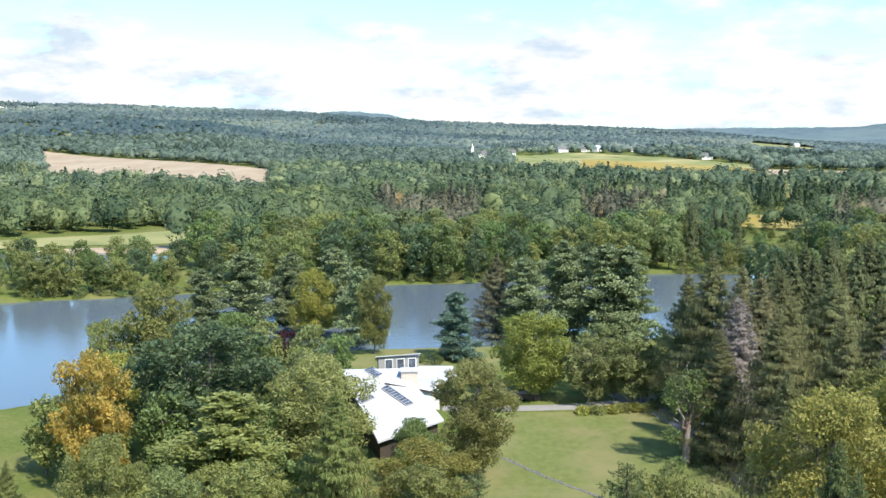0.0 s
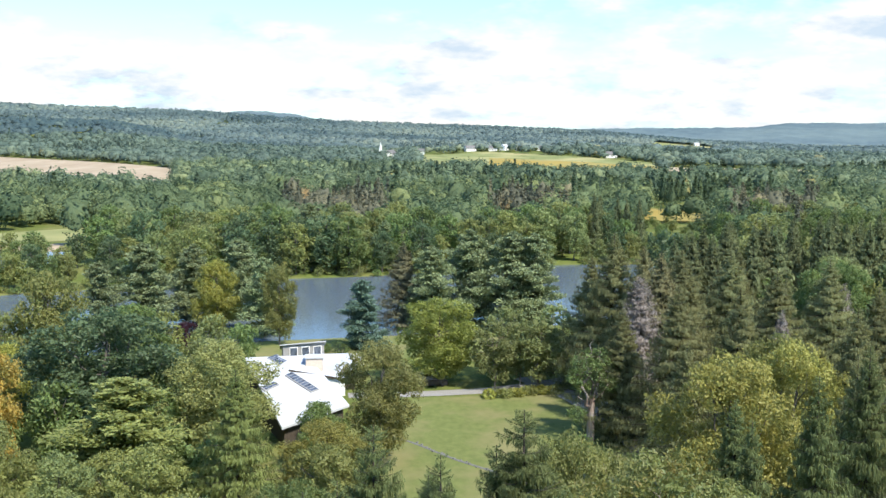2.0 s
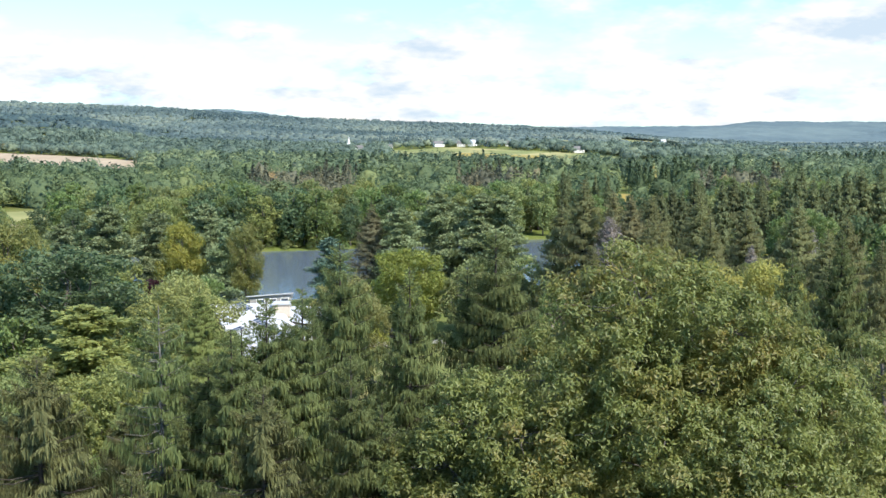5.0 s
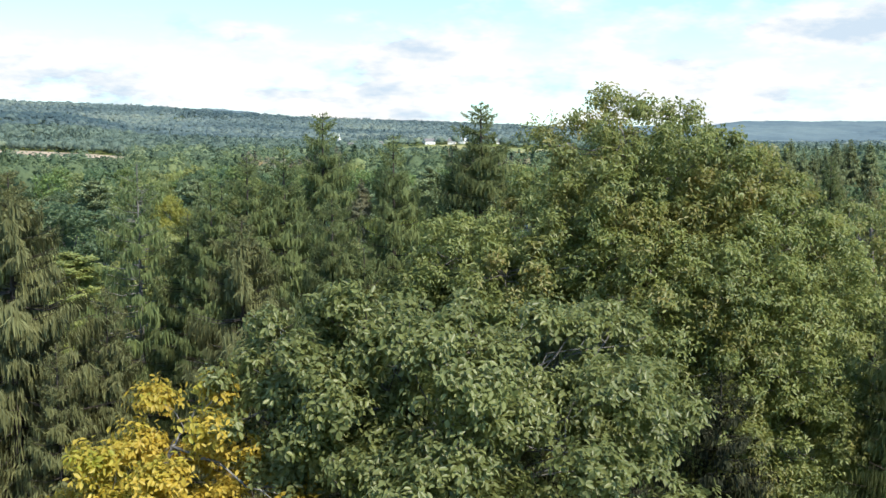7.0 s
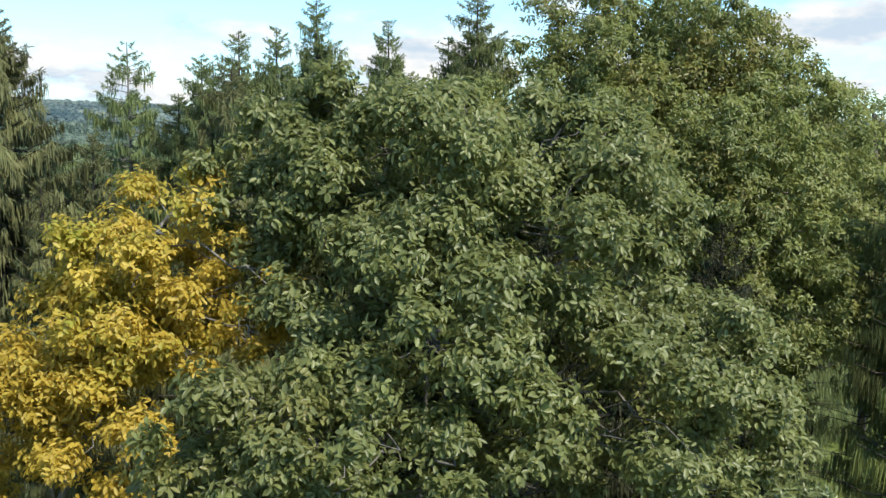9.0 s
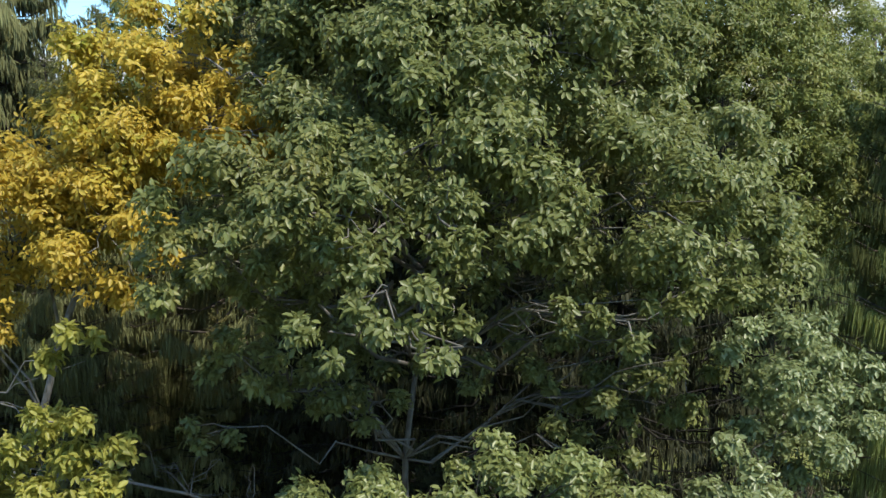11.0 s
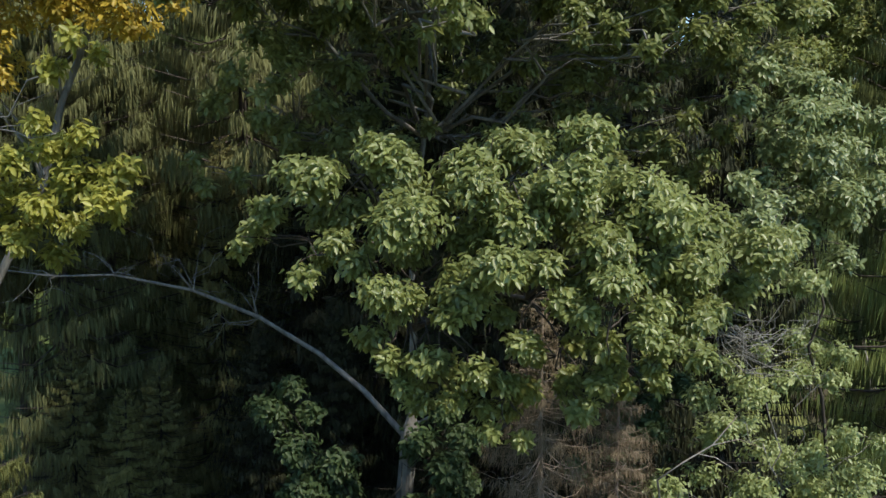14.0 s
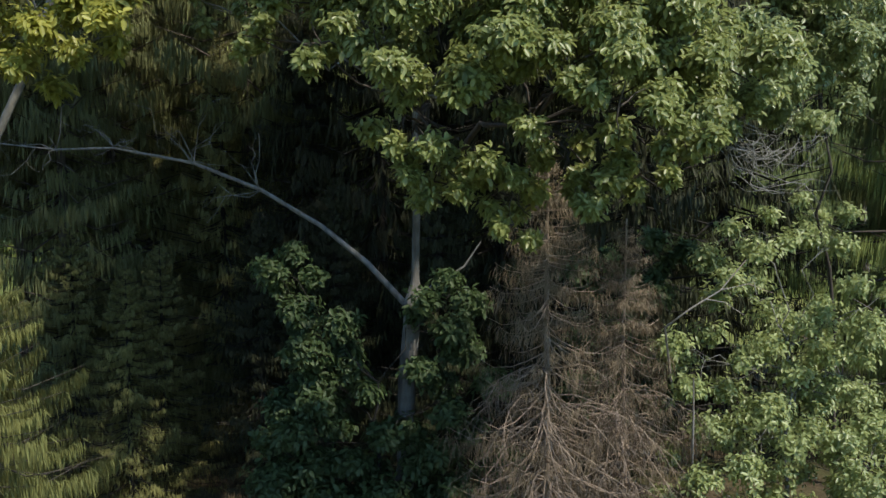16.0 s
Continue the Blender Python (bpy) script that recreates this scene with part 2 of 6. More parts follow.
M_BARK_HICKORY = plain_mat("hickory_bark", (0.055, 0.05, 0.045), (0.15, 0.14, 0.125), 12.0, 0.9, 0.8, 0.02, stretch=(1, 1, 0.2), c3=(0.19, 0.185, 0.17), scale3=1.6)
M_DEADWOOD = plain_mat("dead_wood", (0.14, 0.105, 0.078), (0.28, 0.215, 0.165), 9.0, 0.9, 0.4, 0.01)
M_BARK_GREY = plain_mat("grey_bark", (0.08, 0.077, 0.07), (0.23, 0.22, 0.205), 9.0, 0.85, 0.6, 0.02, stretch=(1, 1, 0.3))
# needles near black: deep shade under the trees put into the colour
M_SHADE_NEEDLE = leaf_mat("shade_dark_needle", (0.010, 0.011, 0.006), (0.020, 0.022, 0.010), (0.036, 0.038, 0.018), gloss=0.2, rough=0.6, thin=0.1)
# shrub leaf darkened, canopy shade included in the leaf colour
M_DARK_SHRUB = leaf_mat("shade_dark_shrub_leaf", (0.019, 0.031, 0.013), (0.037, 0.055, 0.021), (0.062, 0.088, 0.034), gloss=0.3, rough=0.5, vary=0.0)
M_BARK_DARK = plain_mat("dark_bark", (0.025, 0.02, 0.016), (0.085, 0.07, 0.058), 7.0, 0.9, 0.7, 0.03, stretch=(1, 1, 0.25))
# bark near black: the understory's shade is painted as its colour
M_BARK_BLACK = plain_mat("shade_dark_bark", (0.010, 0.009, 0.007), (0.030, 0.026, 0.022), 7.0, 0.9, 0.6, 0.02, stretch=(1, 1, 0.25))
M_BARK_PALE = plain_mat("pale_bark", (0.15, 0.13, 0.115), (0.30, 0.275, 0.25), 5.0, 0.85, 0.5, 0.03, stretch=(1, 1, 0.3), c3=(0.22, 0.12, 0.08), scale3=0.5)

# ---- mesh helpers ----
def mesh_of(name, verts, tris=None, quads=None, mat=None):
    """A mesh from arrays of corners and of triangles or quads."""
    me = bpy.data.meshes.new(name)
    verts = np.asarray(verts, np.float32).reshape(-1, 3)
    loops, starts, totals, n = [], [], [], 0
    for faces, k in ((tris, 3), (quads, 4)):
        if faces is None or len(faces) == 0:
            continue
        faces = np.asarray(faces, np.int32).reshape(-1, k)
        loops.append(faces.ravel())
        starts.append(n + np.arange(len(faces), dtype=np.int32) * k)
        totals.append(np.full(len(faces), k, np.int32))
        n += faces.size
    loops, starts, totals = np.concatenate(loops), np.concatenate(starts), np.concatenate(totals)
    me.vertices.add(len(verts))
    me.vertices.foreach_set("co", verts.ravel())
    me.loops.add(len(loops))
    me.loops.foreach_set("vertex_index", loops)
    me.polygons.add(len(starts))
    me.polygons.foreach_set("loop_start", starts)
    me.polygons.foreach_set("loop_total", totals)
    me.update(calc_edges=True)
    me.validate()
    if mat:
        me.materials.append(mat)
    return me


def part_of(name, me, parent, label=""):
    """Links a mesh as one part under a thing."""
    ob = new(name, me)
    ob.parent = parent
    if label:
        ob["label"] = label
    return ob


def smooth_mesh(me):
    me.polygons.foreach_set("use_smooth", np.ones(len(me.polygons), bool))
    return me


def tube(points, radii, sides=6):
    """Corners and quads of a tapered tube along points."""
    p = np.asarray(points, float)
    r = np.asarray(radii, float)
    d = np.gradient(p, axis=0)
    d /= np.linalg.norm(d, axis=1, keepdims=True) + 1e-9
    ref = np.where(np.abs(d[:, 2:3]) > 0.9, np.array([[1.0, 0, 0]]), np.array([[0, 0, 1.0]]))
    a = np.cross(d, ref)
    a /= np.linalg.norm(a, axis=1, keepdims=True) + 1e-9
    b = np.cross(d, a)
    ang = np.linspace(0, 2 * np.pi, sides, endpoint=False)
    ring = p[:, None] + r[:, None, None] * (np.cos(ang)[None, :, None] * a[:, None] + np.sin(ang)[None, :, None] * b[:, None])
    n, i, j = len(p), np.arange(len(p) - 1)[:, None] * sides, np.arange(sides)[None]
    k = (j + 1) % sides
    quads = np.stack([i + j, i + k, i + sides + k, i + sides + j], -1).reshape(-1, 4)
    return ring.reshape(-1, 3), quads


class Joined:
    """Collects tubes into one mesh."""

    def __init__(self):
        self.v, self.q, self.n = [], [], 0

    def add(self, v, q):
        self.v.append(v)
        self.q.append(np.asarray(q) + self.n)
        self.n += len(v)

    def mesh(self, name, mat):
        return smooth_mesh(mesh_of(name, np.concatenate(self.v), quads=np.concatenate(self.q), mat=mat))


def bent(a, b, rng, sag=0.0, wiggle=0.08, n=6):
    """A crooked way from a to b."""
    a, b = np.asarray(a, float), np.asarray(b, float)
    s = np.linspace(0, 1, n)[:, None]
    length = np.linalg.norm(b - a)
    p = a + (b - a) * s
    p[1:-1] += rng.normal(0, wiggle * length, (n - 2, 3)) * 0.5
    p[:, 2] += sag * length * (np.sin(s[:, 0] * np.pi))
    return p


def unit(v):
    return v / (np.linalg.norm(v, axis=-1, keepdims=True) + 1e-9)


def blades(base, ahead, face, length, width, fold=0.25, rich=False, curl=0.0):
    """Leaves: a pointed blade folded along its midrib at each base, growing along ahead, its upper side to face.
    rich: an oval blade of four triangles, else a rhombus of two."""
    n = len(base)
    ahead = unit(ahead)
    side = unit(np.cross(ahead, face))
    up = np.cross(side, ahead)
    length, width = np.broadcast_to(length, n)[:, None], np.broadcast_to(width, n)[:, None]
    droop = -curl * length * up
    tip = base + ahead * length + droop
    if not rich:
        mid = base + ahead * length * 0.45 + up * width * fold + droop * 0.15
        lft, rgt = mid + side * width * 0.5, mid - side * width * 0.5
        ridge = -up * width * fold
        v = np.stack([base + ridge, lft, tip + ridge, rgt], 1)
        i = np.arange(n)[:, None] * 4
        t = np.concatenate([i + [[0, 1, 2]], i + [[0, 2, 3]]], 1).reshape(-1, 3)
        return v.reshape(-1, 3), t
    l1 = base + ahead * length * 0.3 + up * width * fold
    l2 = base + ahead * length * 0.68 + up * width * fold + droop * 0.45
    v = np.stack([base, l1 + side * width * 0.46, l2 + side * width * 0.5, tip, l2 - side * width * 0.5, l1 - side * width * 0.46], 1)
    i = np.arange(n)[:, None] * 6
    t = np.concatenate([i + [[0, 1, 2]], i + [[0, 2, 3]], i + [[0, 3, 4]], i + [[0, 4, 5]]], 1).reshape(-1, 3)
    return v.reshape(-1, 3), t


def lobe_points(lobes, count, rng, shell=(0.72, 1.04), inner=0.18, flat=0.85, gap=0.0, gap_scale=0.9):
    """Points over a crown made of ball-shaped lobes (x, y, z, radius), with the way out at each; what lies deep in another lobe is mostly left out."""
    lobes = np.asarray(lobes, float)
    share = lobes[:, 3] ** 1.6
    pick = rng.choice(len(lobes), int(count * 1.8), p=share / share.sum())
    d = unit(rng.normal(size=(len(pick), 3)))
    rad = lobes[pick, 3] * rng.uniform(*shell, len(pick))
    rad *= 1 + 0.16 * np.sin(d[:, 0] * 5 + pick) * np.sin(d[:, 1] * 6 + 2 * pick) + 0.10 * np.sin(d[:, 2] * 9 + pick * 3)
    p = lobes[pick, :3] + d * rad[:, None] * [1, 1, flat]
    keep = np.ones(len(p), bool)
    for k, (x, y, z, r) in enumerate(lobes):
        deep = (((p - [x, y, z]) / [1, 1, flat]) ** 2).sum(1) < (0.72 * r) ** 2
        keep &= ~(deep & (pick != k) & (rng.random(len(p)) > inner))
    if gap:
        s = p * gap_scale
        field = np.sin(s[:, 0] * 2.1 + 1.3 * np.sin(s[:, 2] * 1.7)) + np.sin(s[:, 1] * 2.3 + 1.1 * np.sin(s[:, 0] * 1.9)) + np.sin(s[:, 2] * 2.6 + np.sin(s[:, 1] * 2.2))
        keep &= ~((field < -1.0) & (rng.random(len(p)) < gap))
    p, d, pick = p[keep][:count], d[keep][:count], pick[keep][:count]
    return p, d, pick


def clumps(lobes, rng, n=8, size=0.42, out=0.72, flat=0.7):
    """Breaks lobes up into smaller clumps over their surface, so that a crown has gaps and shaded undersides."""
    small = []
    for x, y, z, r in lobes:
        k = max(3, int(n * min(1.6, r / 1.4)))
        a0 = rng.uniform(0, 6.28)
        for i in range(k):
            c = 1 - 2 * (i + 0.5) / k
            a = a0 + i * 2.4 + rng.uniform(-0.3, 0.3)
            s = math.sqrt(1 - c * c)
            f = r * out * rng.uniform(0.8, 1.15)
            small.append((x + f * s * math.cos(a), y + f * s * math.sin(a), z + f * c * flat, r * size * rng.uniform(0.75, 1.3)))
    return small


def crown_lobes(h, width, base, rng, n=12, taper=0.6):
    """Lobes for a broad-leaved crown of height h and width, whose foliage begins at base."""
    out, mid, half = [], (h + base) / 2, (h - base) / 2
    for k in range(n):
        s = (k + 0.5) / n
        z = base + (h - base) * (0.12 + 0.78 * s)
        room = math.sqrt(max(0.05, 1 - ((z - mid - 0.1 * half) / (half * 1.05)) ** 2)) * width / 2
        r = rng.uniform(0.34, 0.46) * min(width / 2, half) * (1.12 - 0.35 * s)
        a = k * 2.4 + rng.uniform(-0.5, 0.5)
        off = max(0.0, room - r * 0.9) * rng.uniform(0.7, 1.0)
        out.append((off * math.cos(a), off * math.sin(a), z, r))
    out.append((0, 0, h - 0.24 * half, 0.33 * half))
    out.append((0, 0, mid, 0.5 * min(width / 2, half)))
    return out


def broadleaf(name, h, width, base, seed, leaves, size, leaf, bark=None, lobes=None, trunk_r=None, gap=0.5, flat=0.85, sub=3, rich=False, foot=(0, 0), sides=5):
    """A broad-leaved tree: an Empty with a trunk (with its limbs) and a crown."""
    rng = np.random.default_rng(seed)
    lobes = lobes or crown_lobes(h, width, base, rng)
    tree = new(name)
    trunk_r = trunk_r or h * 0.016
    wood = Joined()
    fork = base + (h - base) * 0.22
    top = np.array([*(np.array([l[:2] for l in lobes]).mean(0)), h * 0.86])
    spine = bent((foot[0], foot[1], -0.3), top, rng, 0, 0.03, 9)
    wood.add(*tube(spine, np.linspace(1, 0.12, 9) ** 0.8 * trunk_r, sides + 2))
    for x, y, z, r in lobes:
        k = min(7, max(1, int((z * 0.72) / h * 9)))
        limb = bent(spine[k], (x, y, z), rng, -0.06, 0.10, sides + 1)
        wood.add(*tube(limb, np.linspace(0.42, 0.10, sides + 1) * trunk_r, sides))
        for _ in range(sub):
            tip = np.array([x, y, z]) + unit(rng.normal(size=3)) * r * 0.85
            wood.add(*tube(bent(limb[rng.integers(2, sides + 1)], tip, rng, 0, 0.12, 4), np.linspace(0.11, 0.03, 4) * trunk_r, 4))
    part_of("trunk", wood.mesh("trunk", bark or M_BARK), tree)
    p, d, _ = lobe_points(clumps(lobes, rng, 7), leaves, rng, shell=(0.6, 1.08), gap=gap, flat=flat)
    ahead = unit(np.cross(d, rng.normal(size=p.shape)) + rng.normal(size=p.shape) * 0.3 + [0, 0, -0.3])
    face = unit(d + [0, 0, 0.55] + rng.normal(size=p.shape) * 0.28)
    s = size * rng.uniform(0.65, 1.3, len(p))
    v, t = blades(p - ahead * s[:, None] * 0.5, ahead, face, s, s * 0.62, 0.22, rich, 0.12)
    part_of("crown", mesh_of("crown", v, tris=t, mat=leaf), tree)
    return tree


def spruce(name, h, width, base, seed, twigs, leaf, twig_len=0.45, twig_w=0.035, step=0.75, per=6, bark=None, droop=0.28, bare=0.0, hang=0.75, trunk_r=None, fine=True, cone=0.72, shelf=0.22, broad=4.0, frond=0.16, stray=0.10):
    """A Norway spruce: a straight trunk, tiers of sagging boughs with upturned ends, flat sprays along them and curtains of fine hanging twigs."""
    rng = np.random.default_rng(seed)
    tree = new(name)
    wood = Joined()
    trunk_r = trunk_r or h * 0.0115
    wood.add(*tube([(0, 0, -0.3), (0.05, 0, h * 0.3), (0, 0.05, h * 0.65), (0, 0, h)], [trunk_r, trunk_r * 0.8, trunk_r * 0.45, 0.015], 8))
    B, E, S, L = [], [], [], []
    z = base
    while z < h - 0.12:
        s = (z - base) / (h - base)
        reach = width / 2 * (1 - s) ** cone * (0.55 + 0.45 * min(1, (s + 0.08) * 5)) + 0.08
        a0 = rng.uniform(0, 6.28)
        n_here = per if s < 0.85 else 6
        for k in range(n_here):
            a = a0 + k * 2 * math.pi / n_here + rng.uniform(-0.35, 0.35)
            r = reach * rng.uniform(0.55, 1.15)
            B.append((0, 0, min(h - 0.1, z + rng.uniform(-0.9, 0.9) * step * (1.05 - 0.62 * s))))
            E.append((math.cos(a) * r, math.sin(a) * r, 0))
            S.append(s)
            L.append(r)
        z += step * (1.05 - 0.78 * s)
    B, E, S, L = map(np.array, (B, E, S, L))
    ss = np.array([0, 0.25, 0.5, 0.75, 1.0])
    lift = np.interp(S, [0, 0.45, 0.75, 0.9, 1.0], [-droop * 0.5, -0.1, 0.05, 0.25, 0.6])
    sag = droop * np.interp(S, [0, 0.55, 0.85], [1.0, 0.9, 0.0])

    def along(i, u):
        """The place at u (0 to 1) along bough i."""
        q = B[i] + E[i] * u[..., None]
        q[..., 2] += L[i] * (-sag[i] * (u - 0.55 * u**3) + lift[i] * u * 0.6 + 0.16 * u**4)
        return q

    for i in np.flatnonzero(L > 0.45):
        u = ss if fine else ss[::2]
        q = along(np.full(len(u), i), u)
        wood.add(*tube(q, np.linspace(1, 0.2, len(u)) * (0.010 + 0.010 * L[i]) * (1 if trunk_r > 0.1 else 0.6), 4 if fine and L[i] > 1 else 3))
    part_of("trunk", wood.mesh("trunk", bark or M_BARK_DARK), tree)
    share = L**1.15 * (1 + 0.8 * (S > 0.6) + 3.0 * (S > 0.85))
    i = rng.choice(len(B), twigs, p=share / share.sum())
    u = rng.uniform(0.06 + bare, 1.0, twigs) ** 0.8
    p = along(i, np.clip(u, 0, 1.02))
    out = unit(E[i])
    side = np.stack([-out[:, 1], out[:, 0], 0 * out[:, 0]], 1)
    spread = rng.uniform(-1, 1, twigs) * frond * L[i] * np.clip(1.25 - u, 0.1, 1) * np.clip(u * 3, 0.2, 1)
    p = p + side * spread[:, None] + out * (np.abs(spread) * 0.5)[:, None]
    p[:, 2] -= np.abs(spread) * 0.35
    kind = rng.random(twigs)
    flat = kind < shelf
    top = S[i] > 0.80 + 0.16 * rng.random(twigs)
    hanging = ~flat & (rng.random(twigs) < hang * np.clip(1.75 - S[i], 0.2, 1)) & ~top
    down = np.array([0, 0, -1.0]) + out * 0.16 + rng.normal(0, stray, (twigs, 3))
    which = np.where(spread < 0, -1.0, 1.0)[:, None]
    comb = out * rng.uniform(0.4, 0.9, (twigs, 1)) + side * which * rng.uniform(0.2, 0.7, (twigs, 1)) + [0, 0, -0.65] + rng.normal(0, 0.12, (twigs, 3))
    comb = np.where(top[:, None], out * 0.7 + side * which * 0.4 + [0, 0, 0.35] + rng.normal(0, 0.55, (twigs, 3)), comb)
    hanging |= flat & ~top & (hang > 0.6)
    ahead = np.where(hanging[:, None], down, comb)
    noise = rng.normal(0, 0.35, (twigs, 3))
    face = np.where(hanging[:, None], out + [0, 0, 0.3] + noise, out * 0.75 + [0, 0, 0.75] + noise * np.where(top, 2.0, 1.0)[:, None])
    ln = twig_len * rng.uniform(0.55, 1.35, twigs) * np.where(hanging, 1.0, np.where(flat, 0.8, 0.6)) * np.where(top, 0.62, 1.0) * np.clip(0.35 + L[i] * 0.40, 0.35, 1.2)
    w = twig_w * rng.uniform(0.7, 1.3, twigs) * np.where(flat, broad, 1.0) * np.where(top & ~flat, 1.0, np.where(top, 0.4, 1.0))
    v, t = blades(p, ahead, face, ln, np.minimum(w, ln * 0.6), 0.15, False, 0.05)
    part_of("crown", mesh_of("crown", v, tris=t, mat=leaf), tree)
    return tree


def pine(name, h, width, base, seed, tufts, leaf, size=0.5, bark=None):
    """A white pine: a straight trunk with well-parted tiers of level boughs that carry plates of tufts."""
    rng = np.random.default_rng(seed)
    tree = new(name)
    wood = Joined()
    r0 = h * 0.014
    wood.add(*tube([(0, 0, -0.3), (0.1, 0, h * 0.4), (0, 0.1, h * 0.75), (0, 0, h * 0.98)], [r0, r0 * 0.8, r0 * 0.45, 0.03], 8))
    plates = []
    z = base
    while z < h:
        s = (z - base) / (h - base)
        reach = width / 2 * (1 - s) ** 0.65 * (0.75 + 0.25 * min(1, s * 4)) + 0.15
        a0 = rng.uniform(0, 6.28)
        for k in range(5):
            a = a0 + k * 1.257 + rng.uniform(-0.35, 0.35)
            r = reach * rng.uniform(0.5, 1.15)
            zz = z + rng.uniform(-0.35, 0.35)
            tip = np.array([math.cos(a) * r, math.sin(a) * r, zz + 0.06 * r + 0.4 * s * r])
            wood.add(*tube(bent((0, 0, zz), tip, rng, -0.05, 0.05, 4), np.linspace(0.05, 0.015, 4) * (0.4 + r * 0.3), 4))
            for u in (0.3, 0.55, 0.8, 1.0):
                plates.append((*(np.array([0, 0, zz]) * (1 - u) + tip * u), r * 0.36 * (1.25 - 0.5 * u) + 0.22))
        z += rng.uniform(1.5, 2.0) * (1.15 - 0.6 * s) * h / 18
    part_of("trunk", wood.mesh("trunk", bark or M_BARK), tree)
    plates = np.array(plates)
    w = plates[:, 3] ** 1.5
    i = rng.choice(len(plates), tufts, p=w / w.sum())
    off = unit(rng.normal(size=(tufts, 3))) * np.sqrt(rng.random((tufts, 1))) * plates[i, 3:4] * [1.15, 1.15, 0.52]
    p = plates[i, :3] + off
    out = unit(p * [1, 1, 0])
    ahead = unit(off * [1, 1, 0.6]) * 0.5 + out * 0.4 + rng.normal(0, 0.35, (tufts, 3)) + [0, 0, 0.25]
    face = out * 0.6 + [0, 0, 1.0] + rng.normal(0, 0.4, (tufts, 3))
    s = size * rng.uniform(0.6, 1.3, tufts)
    v, t = blades(p - unit(ahead) * s[:, None] * 0.4, ahead, face, s, s * 0.5, 0.2)
    part_of("crown", mesh_of("crown", v, tris=t, mat=leaf), tree)
    return tree


def willow(name, h, width, seed, strands, leaf):
    """A weeping willow: a short trunk, arching limbs and long hanging strands."""
    rng = np.random.default_rng(seed)
    tree = new(name)
    wood = Joined()
    wood.add(*tube([(0, 0, -0.3), (0.1, 0, h * 0.3), (0, 0.1, h * 0.6)], [h * 0.03, h * 0.025, h * 0.012], 8))
    lobes = crown_lobes(h, width * 0.8, h * 0.45, rng, 9)
    for x, y, z, r in lobes:
        wood.add(*tube(bent((0, 0, h * 0.35), (x, y, z), rng, 0.1, 0.08, 5), np.linspace(0.1, 0.03, 5), 4))
    part_of("trunk", wood.mesh("trunk", M_BARK), tree)
    p, d, _ = lobe_points(lobes, strands, rng)
    ln = h * rng.uniform(0.12, 0.42, len(p))
    ln = np.minimum(ln, p[:, 2] - 0.4)
    ahead = d * [0.3, 0.3, 0] + [0, 0, -1.0] + rng.normal(0, 0.08, p.shape)
    v, t = blades(p, ahead, d + rng.normal(0, 0.4, p.shape), ln, 0.28, 0.2)
    part_of("crown", mesh_of("crown", v, tris=t, mat=leaf), tree)
    return tree


def dress(tree, leaf=None, bark=None):
    """Gives a tree's own crown or trunk another material than its mesh has."""
    for o in tree.children:
        m = leaf if o.name.startswith("crown") else bark
        if m:
            o.material_slots[0].link = "OBJECT"
            o.material_slots[0].material = m
    return tree


def plant(proto, x, y, h, turn, wide=1.0, leaf=None, bark=None, label="", group="", name=None):
    """A copy of a model tree at (x, y), scaled to height h over the ground there."""
    k = h / proto["height"]
    ob = copy_thing(proto, Matrix.Translation((x, y, ground_z(x, y))) @ Matrix.Rotation(turn, 4, "Z"))
    ob.scale = (k * wide, k * wide, k)
    if name:
        ob.name = name
    dress(ob, leaf, bark)
    tagged(ob, label, "tree", group)
    return ob

# ---- ground ----
def sstep(a, b, v):
    s = np.clip((v - a) / (b - a), 0.0, 1.0)
    return s * s * (3 - 2 * s)


RIDGE_AZ = [-60, -32, -18, -13, -9, -5, -1, 7, 14, 20, 26, 40, 70]          # degrees to the right of +y
RIDGE_UP = [126, 116, 108, 101, 93, 80, 69, 55, 42, 16, 4, 4, 20]        # metres at 2600 m
FAR_AZ = [-60, -12, -8, -6.6, -5, -3, -1.4, 1, 8, 12, 17, 22.4, 24.6, 33, 60]
FAR_UP = [60, 80, 104, 136, 138, 126, 94, 58, 52, 62, 64, 66, 84, 80, 70]       # metres at 4500 m


def lake_near(x):
    return np.interp(x, [-170, -110, -60, -42, -22, -14, 8, 38, 80, 150], [120, 118, 124, 138, 158, 163, 164, 172, 184, 205])


def lake_far(x):
    return np.interp(x, [-170, -97, -75, -40, -10, 8, 60, 110, 150], [170, 213, 219, 232, 241, 242, 259, 250, 225])


def in_lake(x, y):
    """1 in the water, falling to 0 over the shore."""
    main = np.minimum(y - lake_near(x), lake_far(x) - y)
    main = np.minimum(main, np.minimum(x + 165, 145 - x))
    pond = 1 - np.maximum(np.abs((x + 122) / 44), np.abs((y - 284) / 24))
    return np.maximum(sstep(-1.0, 4.0, main), sstep(0.0, 0.18, pond))


